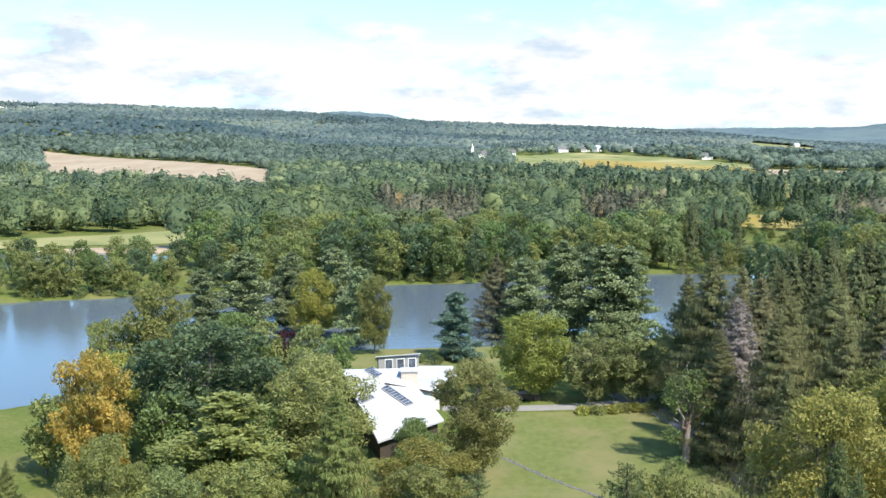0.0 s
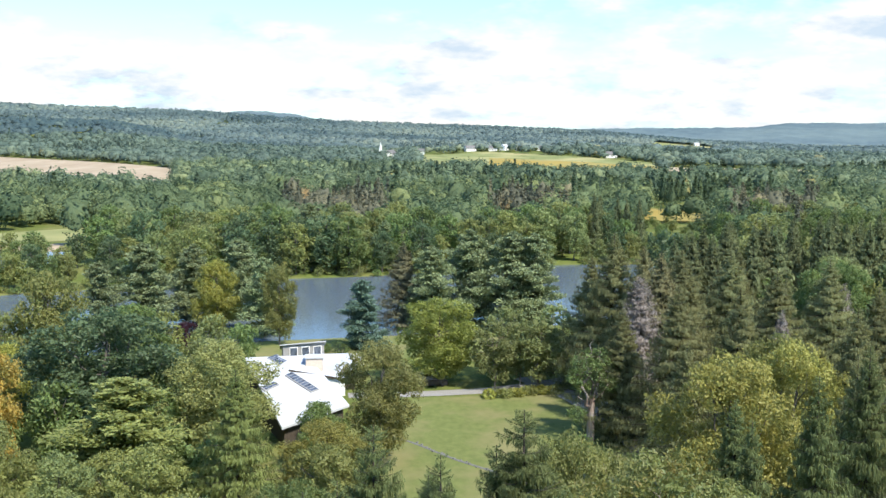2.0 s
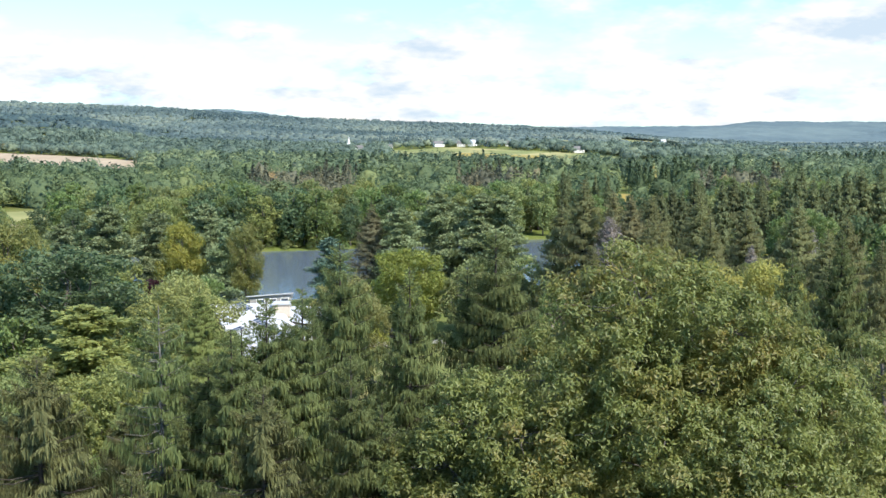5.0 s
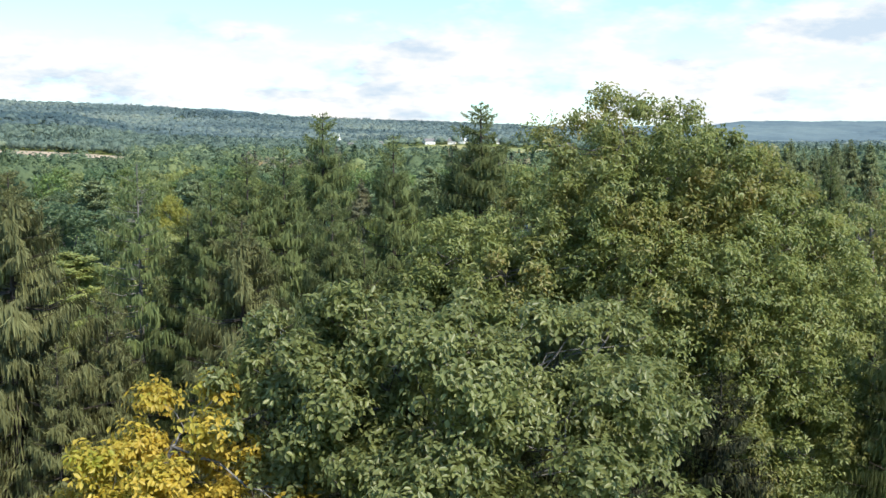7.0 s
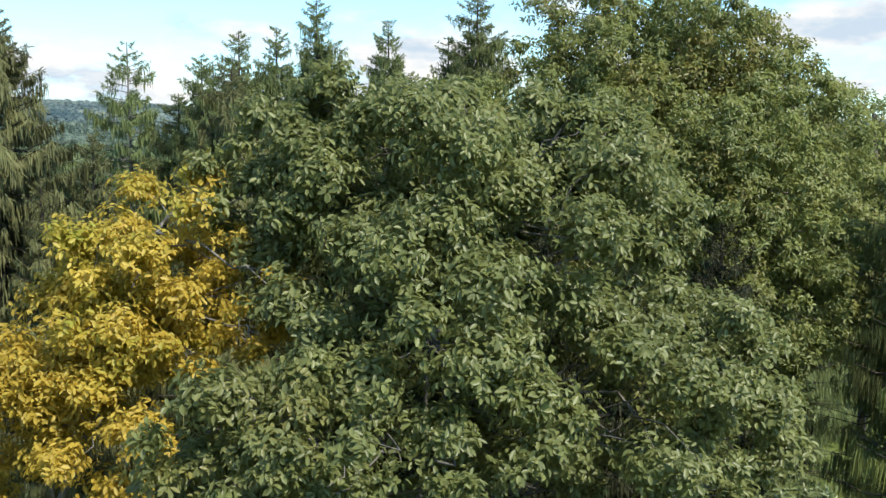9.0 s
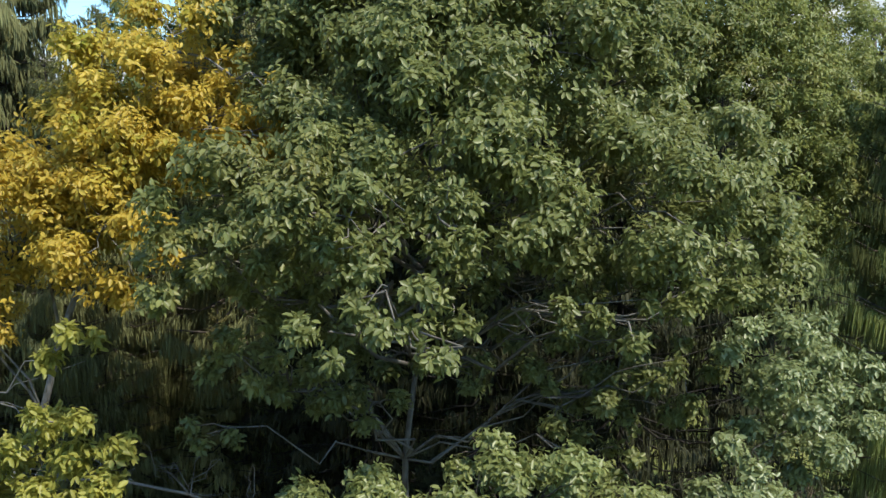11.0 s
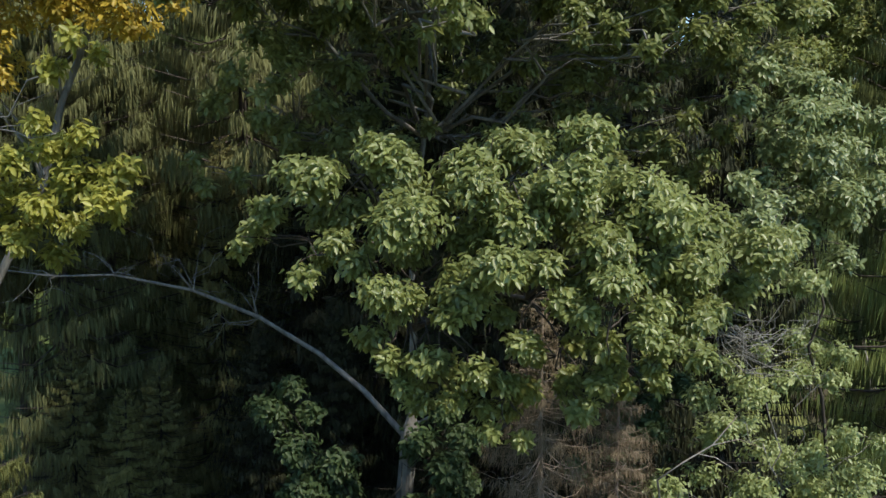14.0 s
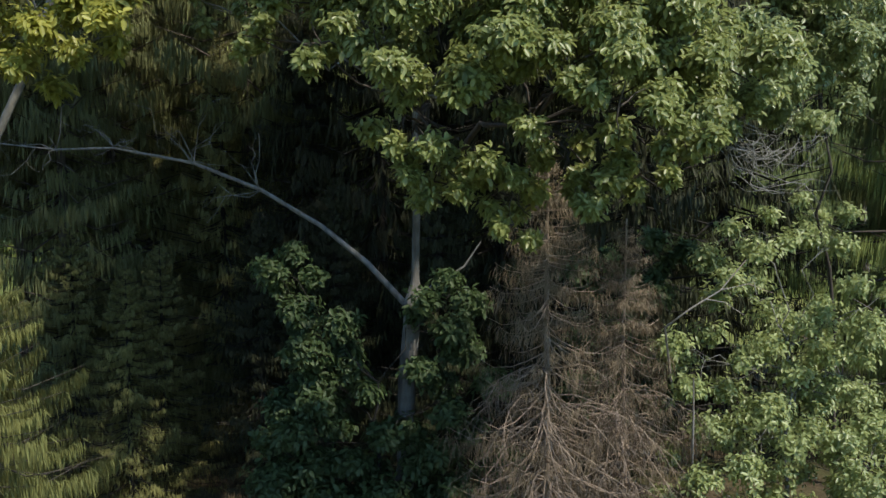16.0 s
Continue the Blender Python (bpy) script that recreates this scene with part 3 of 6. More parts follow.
def land(x, y):
    x, y = np.asarray(x, float), np.asarray(y, float)
    r = np.hypot(x, y) + 1e-6
    az = np.degrees(np.arctan2(x, np.maximum(y, -r * 0.4) + 1e-9))
    up = np.interp(az, RIDGE_AZ, RIDGE_UP)
    s = np.clip((r - 500) / 2100, 0, None)
    hill = np.where(s < 1, up * np.clip(s, 0, 1) ** 2.4, up * (1 - 0.35 * sstep(1.0, 1.5, s)))
    hill = hill + 26 * np.exp(-(((r - 1700) / 260) ** 2)) * sstep(-8, -13, az)
    far = np.interp(az, FAR_AZ, FAR_UP)
    z = hill + np.clip(far - hill, 0, None) * sstep(3300, 4450, r) - 60 * sstep(4600, 4900, r)
    roll = np.sin(x / 173 + 1.1 * np.sin(y / 260)) * np.sin(y / 211 + np.sin(x / 330))
    z = z + roll * 5.0 * sstep(450, 1400, r) * (1 - 0.6 * sstep(2200, 2700, r)) + 0.25 * np.sin(x / 9.0) * np.sin(y / 11.0) * (1 - in_lake(x, y))
    return z - 2.2 * in_lake(x, y)


def ground_z(x, y):
    return float(land(x, y))


def sheet(name, xs, ys, zf, mat):
    gx, gy = np.meshgrid(xs, ys)
    v = np.stack([gx, gy, zf(gx, gy)], -1).reshape(-1, 3)
    nx, ny = len(xs), len(ys)
    i = (np.arange(ny - 1)[:, None] * nx + np.arange(nx - 1)[None]).ravel()
    q = np.stack([i, i + 1, i + nx + 1, i + nx], 1)
    return new(name, smooth_mesh(mesh_of(name, v, quads=q, mat=mat)))


def ground_mat():
    m, t, out = nodes_of("ground")
    fine = noise_tex(t, 1.6, 8.0, 0.65)
    broad = noise_tex(t, 0.07, 5.0, 0.6)
    col = ramp(t, fine, [(0.3, (0.07, 0.095, 0.024)), (0.7, (0.135, 0.165, 0.042))])
    col = mix_rgb(t, ramp(t, broad, [(0.45, 0.0), (0.7, 0.7)]), col, (0.19, 0.175, 0.07))
    p = t.nodes.new("ShaderNodeBsdfPrincipled")
    p.inputs["Roughness"].default_value = 0.95
    p.inputs["Specular IOR Level"].default_value = 0.1
    t.links.new(col, p.inputs["Base Color"])
    t.links.new(bump(t, fine, 0.6, 0.06), p.inputs["Normal"])
    t.links.new(p.outputs[0], out.inputs[0])
    return m


def water_mat():
    m, t, out = nodes_of("water")
    n = noise_tex(t, 0.8, 5.0, 0.6, stretch=(1, 2.2, 1))
    p = t.nodes.new("ShaderNodeBsdfPrincipled")
    p.inputs["Base Color"].default_value = (0.100, 0.130, 0.162, 1)
    p.inputs["Roughness"].default_value = 0.12
    p.inputs["IOR"].default_value = 1.33
    t.links.new(bump(t, n, 0.38, 0.06), p.inputs["Normal"])
    t.links.new(p.outputs[0], out.inputs[0])
    return m


grid_u = np.linspace(-1, 1, 221)
spread = 26 * np.sinh(5.93 * grid_u)
ground = tagged(sheet("ground", spread, spread * 1.0 + 130, lambda x, y: land(x, y) - 9 * sstep(1500, 3200, np.hypot(x, y)), ground_mat()), "grass and forest floor rolling away to wooded hills", "ground", kind="structure")
water = tagged(sheet("water", np.linspace(-172, 152, 40), np.linspace(112, 312, 30), lambda x, y: 0 * x - 0.75, water_mat()), "calm dark lake water reflecting a cloudy sky", "lake", kind="structure")

M_LAWN = plain_mat("mown_lawn", (0.108, 0.132, 0.042), (0.155, 0.176, 0.060), 1.2, 0.95, 0.4, 0.03, 0.1, detail=8.0, c3=(0.20, 0.182, 0.085), scale3=0.14, stretch=(1, 0.6, 1))
M_GRAVEL = plain_mat("gravel", (0.19, 0.185, 0.175), (0.31, 0.30, 0.29), 6.0, 0.95, 0.5, 0.02, 0.1)
M_EDGING = plain_mat("edging_stone", (0.09, 0.09, 0.085), (0.20, 0.20, 0.19), 5.0, 0.9, 0.6, 0.03, 0.1)
M_STUBBLE = plain_mat("stubble_field", (0.29, 0.225, 0.155), (0.39, 0.32, 0.235), 0.05, 0.95, 0.2, 0.1, 0.05, stretch=(1, 0.3, 1))
M_CROP = plain_mat("yellow_crop", (0.255, 0.190, 0.052), (0.315, 0.240, 0.070), 0.03, 0.95, 0.2, 0.1, 0.05, c3=(0.25, 0.235, 0.10), scale3=0.009)
M_MEADOW = plain_mat("meadow", (0.15, 0.175, 0.07), (0.22, 0.235, 0.10), 0.04, 0.95, 0.2, 0.1, 0.05, c3=(0.36, 0.32, 0.16), scale3=0.01)


def patch(name, az0, az1, r0, r1, mat, lift=0.4, n=24, r0b=None, r1b=None):
    """A field that lies on the land between two bearings (degrees right of +y) and two distances, which may slant."""
    u, w = np.meshgrid(np.linspace(0, 1, n), np.linspace(0, 1, n))
    az = np.radians(az0 + (az1 - az0) * u)
    near, far = r0 + ((r0b or r0) - r0) * u, r1 + ((r1b or r1) - r1) * u
    r = near + (far - near) * w
    x, y = r * np.sin(az), r * np.cos(az)
    v = np.stack([x, y, land(x, y) + lift], -1).reshape(-1, 3)
    i = (np.arange(n - 1)[:, None] * n + np.arange(n - 1)[None]).ravel()
    ob = new(name, smooth_mesh(mesh_of(name, v, quads=np.stack([i, i + 1, i + n + 1, i + n], 1), mat=mat)))
    FIELDS.append((az0, az1, r0, r0b or r0, r1, r1b or r1))
    return ob


FIELDS = []
tagged(patch("field", -22, -9.7, 790, 1400, M_STUBBLE, r0b=560, r1b=950), "harvested tan stubble field on a slope", "field", kind="structure")
tagged(patch("field", 8.0, 17.6, 830, 1330, M_CROP, r0b=800, r1b=1130), "yellow flowering crop field before the village", "field", kind="structure")
tagged(patch("field", 3.9, 8.0, 930, 1430, M_MEADOW, r0b=850, r1b=1500), "pale green meadow below the village", "field", kind="structure")
tagged(patch("field", 8.0, 17.6, 1330, 1500, M_MEADOW, r0b=1130, r1b=1215), "pale green meadow behind a yellow crop", "field", kind="structure")
tagged(patch("field", 17.2, 20.6, 1900, 2260, M_MEADOW), "pale green meadow on a far slope", "field", kind="structure")
tagged(patch("field", 16.9, 20.4, 398, 470, M_CROP, r0b=400, r1b=450), "small yellow crop field among trees", "field", kind="structure")
FIELDS.append((16.6, 20.7, 300, 300, 384, 384))  # rough grass, trees left out so the camera sees the small field
tagged(patch("field", -27, -12.6, 340, 365, M_MEADOW, 0.15, r1b=385), "mown meadow along the far pond", "field", kind="structure")
tagged(patch("beach", -26, -15.5, 318, 332, M_STUBBLE, 0.10), "strip of pale sand beside the far pond", "beach", kind="structure")
tagged(patch("field", 17.9, 27, 740, 1130, M_STUBBLE, r0b=800), "pale harvested field beyond the woods", "field", kind="structure")
# dry ground under the close trees
M_LITTER = plain_mat("leaf_litter", (0.035, 0.026, 0.017), (0.10, 0.075, 0.045), 9.0, 0.95, 0.7, 0.04, 0.1, c3=(0.05, 0.06, 0.02), scale3=0.5)
floor = sheet("forest_floor", np.linspace(-30, 48, 90), np.linspace(0, 1, 30), lambda x, y: 0 * x, M_LITTER)
for vert in floor.data.vertices:
    wx, wu = vert.co.x, vert.co.y
    wy = 7 + 1.5 * math.sin(wx / 2.3) + wu * (28 + 4.5 * math.sin(wx / 3.1) + 2.5 * math.sin(wx * 0.9 + 1))
    vert.co.y, vert.co.z = wy, ground_z(wx, wy) + 0.03
tagged(floor, "dark leaf litter under the close trees", "forest floor", kind="structure")


def ribbon(name, pts, width, mat, lift=0.03, n=40):
    """A road or bed that follows a line of points over the ground."""
    pts = np.asarray(pts, float)
    s = np.linspace(0, len(pts) - 1, n)
    c = np.stack([np.interp(s, range(len(pts)), pts[:, k]) for k in (0, 1)], 1)
    for _ in range(3):
        c[1:-1] = (c[:-2] + 2 * c[1:-1] + c[2:]) / 4
    d = unit(np.gradient(c, axis=0))
    e = np.stack([-d[:, 1], d[:, 0]], 1) * width / 2
    rows = [c - e, c - e * 0.5, c, c + e * 0.5, c + e]
    v = np.stack([np.stack([q[:, 0], q[:, 1], land(q[:, 0], q[:, 1]) + lift + (0.05 if 0 < k < 4 else 0)], 1) for k, q in enumerate(rows)], 1).reshape(-1, 3)
    i = (np.arange(n - 1)[:, None] * 5 + np.arange(4)[None]).ravel()
    return new(name, smooth_mesh(mesh_of(name, v, quads=np.stack([i, i + 1, i + 6, i + 5], 1), mat=mat)))


lawn_x, lawn_y = np.linspace(2, 31, 60), np.linspace(84, 124.5, 80)
tagged(sheet("lawn", lawn_x, lawn_y, lambda x, y: land(x, y) + 0.02, M_LAWN), "mown green lawn with dry brown patches", "lawn", kind="structure")
tagged(sheet("lawn", np.linspace(-45, 45, 60), np.linspace(146, 163, 30), lambda x, y: land(x, y) + 0.02, M_LAWN), "mown grass between the house and the lake", "lawn", kind="structure")
tagged(ribbon("road", [(0, 125.5), (8, 126.0), (18, 127.0), (27, 129.5), (36, 136)], 2.6, M_GRAVEL, 0.04), "pale gravel road past the house", "road", kind="structure")
tagged(ribbon("road", [(24, 133), (27.5, 126), (30.5, 114), (31, 104), (31.5, 95), (33, 86), (36, 74)], 3.0, M_GRAVEL, 0.05), "pale gravel drive beside the spruces", "road", kind="structure")
tagged(ribbon("path", [(4, 109), (7.5, 104.3), (11, 98.5), (15.3, 93), (20, 87)], 0.4, M_EDGING, 0.04), "narrow stone edging across the lawn", "path", kind="structure")

# ---- trees: models ----
def model(tree, h):
    tree["height"] = h
    MODELS.append(tree)
    return tree


MODELS = []
OAKFINE = [model(broadleaf("oak_tree", 13, 11, 0.8, 21 + k, 24000, 0.235, M_GREEN, gap=0.55, sides=4), 13) for k in range(2)]
OAKS = [model(broadleaf("oak_tree", 13, 11, 1.0, 11 + k, 15000, 0.31, M_GREEN, gap=0.6), 13) for k in range(4)]
FARS = [model(broadleaf("woodland_tree", 13, 10, 1.0, 31 + k, 1900, 0.66, M_GREEN, gap=0.45, sub=0, sides=3), 13) for k in range(4)]
SPRUCES = [model(spruce("spruce_tree", 18, 9.4, 0.4, 51 + k, 26000, M_SPRUCE_SLOPE, 0.50, 0.050, 0.52, 8, hang=0.80, fine=False, cone=0.95, broad=1.8, shelf=0.18, frond=0.30), 18) for k in range(3)]
FARSPRUCE = [model(spruce("spruce_tree", 18, 7.0, 0.5, 61 + k, 7000, M_SPRUCE_FAR, 0.75, 0.11, 0.6, 7, hang=0.75, fine=False, cone=0.95, broad=1.8, shelf=0.18, frond=0.28), 18) for k in range(2)]
PINES = [model(pine("pine_tree", 17, 12.5, 1.2, 71 + k, 20000, M_PINE, 0.50), 17) for k in range(2)]
BIRCH = model(broadleaf("birch_tree", 9, 6.4, 1.0, 81, 3600, 0.30, M_GREYGREEN, M_BARK_PALE, gap=0.7, trunk_r=0.10), 9)
ROWSPRUCE = [model(spruce("spruce_tree", 22, 8.2, 0.8, 101 + k, 20000, M_SPRUCE, 0.48, 0.038, 0.68, 7, hang=0.90, fine=False, broad=2.6, shelf=0.18, frond=0.30, stray=0.08), 22) for k in range(3)]
NEARSPRUCE = [model(spruce("spruce_tree", 22, 8.2, 3.2, 91 + k, 34000, M_SPRUCE, 0.42, 0.028, 0.66, 7, hang=0.62, fine=False, broad=2.6, shelf=0.22, frond=0.34, stray=0.08), 22) for k in range(2)]
TALLSPRUCE = model(spruce("spruce_tree", 20, 7.6, 8.5, 99, 34000, M_SPRUCE, 0.42, 0.024, 0.62, 7, hang=0.68, fine=False, broad=2.6, shelf=0.20, frond=0.32, stray=0.08), 20)
SHADESPRUCE = [model(spruce("spruce_tree", 12, 6.5, 0.6, 94 + k, 22000, M_SHADE_NEEDLE, 0.30, 0.020, 0.5, 7, hang=0.75, fine=False, broad=3.0, shelf=0.22, frond=0.26, stray=0.14), 12) for k in range(2)]
DEADSPRUCE = model(spruce("dead_spruce", 17, 6.2, 1.0, 97, 15000, M_DEADGREY, 0.60, 0.040, 0.42, 8, M_BARK_GREY, hang=0.35, shelf=0.0, cone=0.7), 17)

LBL_SPRUCE = "tall green Norway spruce with drooping hanging twigs"
LBL_DARK = "dark old spruce in a dense row"

# ---- trees round the house and the lake: x, y, height, width factor ----
AROUND = [
    ("pine_tree", PINES[0], -19.6, 88, 12.0, 1.75, M_LIGHT, "broad light yellow-green pine in front of the house"),
    ("oak_tree", OAKS[1], -26.0, 106, 15.2, 1.5, M_BLUEGREEN, "broad dark blue-green oak behind a paler one"),
    ("maple_tree", OAKS[2], -37.5, 128, 16.5, 0.85, M_OLIVE, "olive maple turning orange at its edge"),
    ("maple_tree", OAKS[3], -43.0, 126, 12.0, 0.8, M_OLIVE, "olive-brown maple at the lake shore"),
    ("ash_tree", OAKFINE[0], -12.6, 100, 12.6, 1.3, M_ASH, "narrow yellow-green ash against the white roof"),
    ("ash_tree", OAKFINE[1], 3.45, 99.0, 12.6, 0.98, M_ASH, "yellow-green ash beside the lawn"),
    ("oak_tree", OAKS[3], -2.6, 96.5, 7.2, 1.1, M_GREEN, "small dark green oak at the roof's lower edge"),
    ("maple_tree", OAKFINE[1], -1.4, 85, 8.2, 1.55, M_RUSSET, "low olive maple with orange leaves"),
    ("maple_tree", OAKS[1], -38.6, 112, 10.6, 0.95, M_YELLOWGREEN, "yellow-orange maple above the lake"),
    ("oak_tree", OAKFINE[1], -27.0, 76, 11.6, 0.8, M_OLIVE, "olive-brown young oak in the thicket"),
    ("maple_tree", OAKS[1], -33.8, 94, 14.4, 0.75, M_ORANGE, "large orange-yellow maple beside the thicket"),
    ("maple_tree", OAKS[3], 12.3, 131, 11.8, 1.25, M_LIME, "round green maple with yellow top by the road"),
    ("maple_tree", OAKS[2], -22.8, 174, 14.2, 0.82, M_YELLOWGREEN, "yellowing maple at the lake shore"),
    ("ash_tree", OAKS[0], -11.1, 159, 13.2, 0.66, M_OLIVE, "sparse tall ash with brown lower leaves"),
    ("plum_tree", OAKS[1], -24.4, 150, 5.6, 1.1, M_PLUM, "low dark purple plum tree"),
    ("oak_tree", OAKS[3], -34.0, 156, 9.5, 1.1, M_GREEN, "green oak behind the house"),
    ("maple_tree", OAKFINE[0], 28.6, 70, 17.2, 0.95, M_MAPLE, "tall yellow-olive maple among spruces"),
    ("maple_tree", OAKFINE[1], 37.5, 79, 16.2, 0.8, M_MAPLE, "yellow-leaved maple between spruces"),
    ("oak_tree", OAKS[1], 64.4, 125, 17.1, 0.85, M_GREEN, "tall grey-green oak above the spruces"),
    ("oak_tree", OAKS[2], 72.0, 140, 15.6, 0.9, M_GREYGREEN, "pale grey-green oak above the spruces"),
    ("oak_tree", OAKS[3], 41.2, 90, 14.8, 0.62, M_OLIVE, "olive oak between spruces"),
    ("oak_tree", OAKFINE[0], 13.9, 57, 15.8, 0.58, M_OLIVE, "olive-green oak at the lawn's lower end"),
    ("birch_tree", BIRCH, 21.4, 132.5, 10.2, 1.2, None, "sparse grey-green birch in a grove"),
    ("birch_tree", BIRCH, 28.6, 134.5, 10.0, 1.2, None, "sparse grey-green birch in a grove"),
    ("birch_tree", BIRCH, 25.0, 127.4, 9.2, 1.2, None, "sparse grey-green birch in a grove"),
    ("birch_tree", BIRCH, 19.2, 127.5, 9.2, 1.2, None, "sparse grey-green birch in a grove"),
    ("birch_tree", BIRCH, 23.0, 129.0, 9.0, 0.95, None, "sparse grey-green birch in a grove"),
    ("birch_tree", BIRCH, 26.4, 131.5, 8.4, 0.9, None, "sparse grey-green birch in a grove"),
]
rng = np.random.default_rng(5)
for tree_name, proto, tx, ty, th, wide, leaf, label in AROUND:
    plant(proto, tx, ty, th, rng.uniform(0, 6.28), wide, leaf, None, label, name=tree_name)
for tx, ty, th, wide, leaf in [(2.2, 153.6, 10.8, 1.1, M_BLUEPINE), (14.5, 172, 16.2, 1.0, None), (21.9, 176, 18.4, 1.1, None), (28.9, 172, 18.0, 1.1, None), (32.6, 171, 16.5, 1.0, None), 
                               (-36.0, 178, 16.5, 1.2, None), (-20.2, 187, 16.1, 1.1, None), (-29.0, 188, 15.0, 1.1, None), (-14.5, 171, 14.6, 0.9, None), (-42, 172, 14, 1.0, None)]:
    plant(PINES[int(abs(tx)) % 2], tx, ty, th, rng.uniform(0, 6.28), wide, leaf, None, "blue-green young pine on the lake lawn" if leaf else "dark green white pine with level boughs by the lake", "pines by the lake", "pine_tree")
plant(SPRUCES[0], 9.9, 176, 16.8, 0.3, 1.7, M_DEAD, None, "brown dying hemlock among the lake pines", name="hemlock_tree")
RIGHT = [(32.0, 127, 17.5, 1.1), (36.2, 118, 19.6, 1.0), (33.6, 122, 20.9, 1.1), (33.9, 98, 18.0, 1.15), (29.8, 104, 14.6, 1.1), (39.2, 95, 18.4, 1.0), (25.3, 50, 20.4, 0.9), (20.0, 46, 19.4, 0.8), (31.4, 56, 20.5, 0.95), (43.5, 80, 18.7, 1.1), (36.5, 112, 19.5, 1.1),
         (41.0, 118, 19.0, 1.2), (47.0, 104, 18.5, 1.2), (35.0, 64, 18.0, 1.0), (24.0, 58, 17.0, 1.0), (52, 92, 18.5, 1.2), (48.8, 122, 18.5, 1.2), (30, 84, 15.0, 1.1), (40, 66, 19, 1.0), (56, 110, 19, 1.2), (-8.8, 80, 14.6, 1.05), (-30, 66, 13, 1.0)]
for tx, ty, th, wide in RIGHT:
    thin = (tx, ty) in ((36.2, 118), (36.5, 112))
    plant(SPRUCES[int(ty) % 3], tx, ty, th, rng.uniform(0, 6.28), wide * (1.4 if ty > 75 else 1.15), M_THIN if thin else M_SPRUCE_LIGHT if tx < 0 else M_SPRUCE if ty < 61 else None, None, "olive-brown thinning spruce beside the drive" if thin else LBL_SPRUCE, "spruces beside the drive", "spruce_tree")
for tx, ty, th, wide in [(32.8, 108, 17.4, 1.5), (44.5, 97, 15.5, 0.9), (62, 118, 15, 1.0)]:
    plant(DEADSPRUCE, tx, ty, th, rng.uniform(0, 6.28), wide, None, None, "bare grey-pink dead spruce", name="dead_spruce")
for k in range(26):
    tx, ty = 51 + 3.1 * (k % 13) + rng.uniform(-1, 1), 146 + 9 * (k // 13) + rng.uniform(-3, 3)
    plant(FARSPRUCE[k % 2], tx, ty, 18.2 + 0.06 * (tx - 44) + rng.uniform(-1.6, 1.2), rng.uniform(0, 6.28), rng.uniform(1.25, 1.6), None, None, LBL_DARK, "row of dark spruces", "spruce_tree")
for k in range(12):
    tx, ty = 58 + 2.2 * k + rng.uniform(-1, 1), 282 + rng.uniform(-8, 12)
    plant(FARSPRUCE[k % 2], tx, ty, 13.5 + 0.35 * k + rng.uniform(-1.5, 1.5), rng.uniform(0, 6.28), 1.1, None, None, "dark spruce beyond the lake", "spruces beyond the lake", "spruce_tree")
tagged(willow("willow_tree", 8.0, 11, 7, 1500, M_GREYGREEN), "grey-green weeping willow on the far shore", "tree").location = (-4.8, 247, ground_z(-4.8, 247))

# ---- trees beyond the lake and in the middle distance, one by one ----
def free_of(x, y, r_keep=0.0):
    """Whether a tree may stand here: not in water, on roads, lawns or fields."""
    if float(in_lake(x, y)) > 0.02 or (2 < x < 31 and 84 < y < 146) or (-46 < x < 36 and 144 < y < 166) or (-14 < x < 4 and 98 < y < 146):
        return False
    r, az = math.hypot(x, y), math.degrees(math.atan2(x, y))
    for a0, a1, n0, n1, f0, f1 in FIELDS:
        if a0 - 0.2 < az < a1 + 0.2:
            s = (az - a0) / (a1 - a0)
            if n0 + (n1 - n0) * s - r_keep < r < f0 + (f1 - f0) * s + 4:
                return False
    return True


TONES = [M_GREEN, M_GREEN, M_BLUEGREEN, M_LIGHT, M_GREYGREEN, M_OLIVE, M_GREEN, M_BLUEGREEN]
placed, tries = [], 0
while len(placed) < 185 and tries < 9000:
    tries += 1
    ty = rng.uniform(206, 305)
    tx = rng.uniform(-0.47, 0.63) * ty
    if not free_of(tx, ty, 12) or any((tx - a) ** 2 + (ty - b) ** 2 < 30 for a, b in placed):
        continue
    if ty < 330 and -125 < tx < -58 and ty > 262 and rng.random() < 0.75:
        continue
    placed.append((tx, ty))
    leaf = TONES[rng.integers(len(TONES))]
    conifer = rng.random() < 0.13
    low = tx < -50 and ty < 262
    low |= 16.2 < math.degrees(math.atan2(tx, ty)) < 21.2 and ty > 214
    th = rng.uniform(5.5, 8.0) if low and tx > 0 else rng.uniform(7, 10) if low else rng.uniform(10, 14.5)
    plant(PINES[len(placed) % 2] if conifer and len(placed) % 3 == 0 else FARS[len(placed) % 4], tx, ty, th, rng.uniform(0, 6.28), rng.uniform(0.9, 1.2), None if conifer and len(placed) % 3 == 0 else leaf, None,
          "leafy tree in the woods beyond the lake", "woods beyond the lake", "woodland_tree")

for k in range(30):  # low growth before the small field
    tx, ty = (math.radians(rng.uniform(16.5, 20.7)), rng.uniform(306, 380))
    tx, ty = ty * math.sin(tx), ty * math.cos(tx)
    plant(FARS[k % 4], tx, ty, rng.uniform(3.2, 4.8), rng.uniform(0, 6.28), rng.uniform(1.2, 1.7), TONES[rng.integers(len(TONES))], None, "low scrub tree before the small yellow field", "scrub before the field", "scrub_tree")

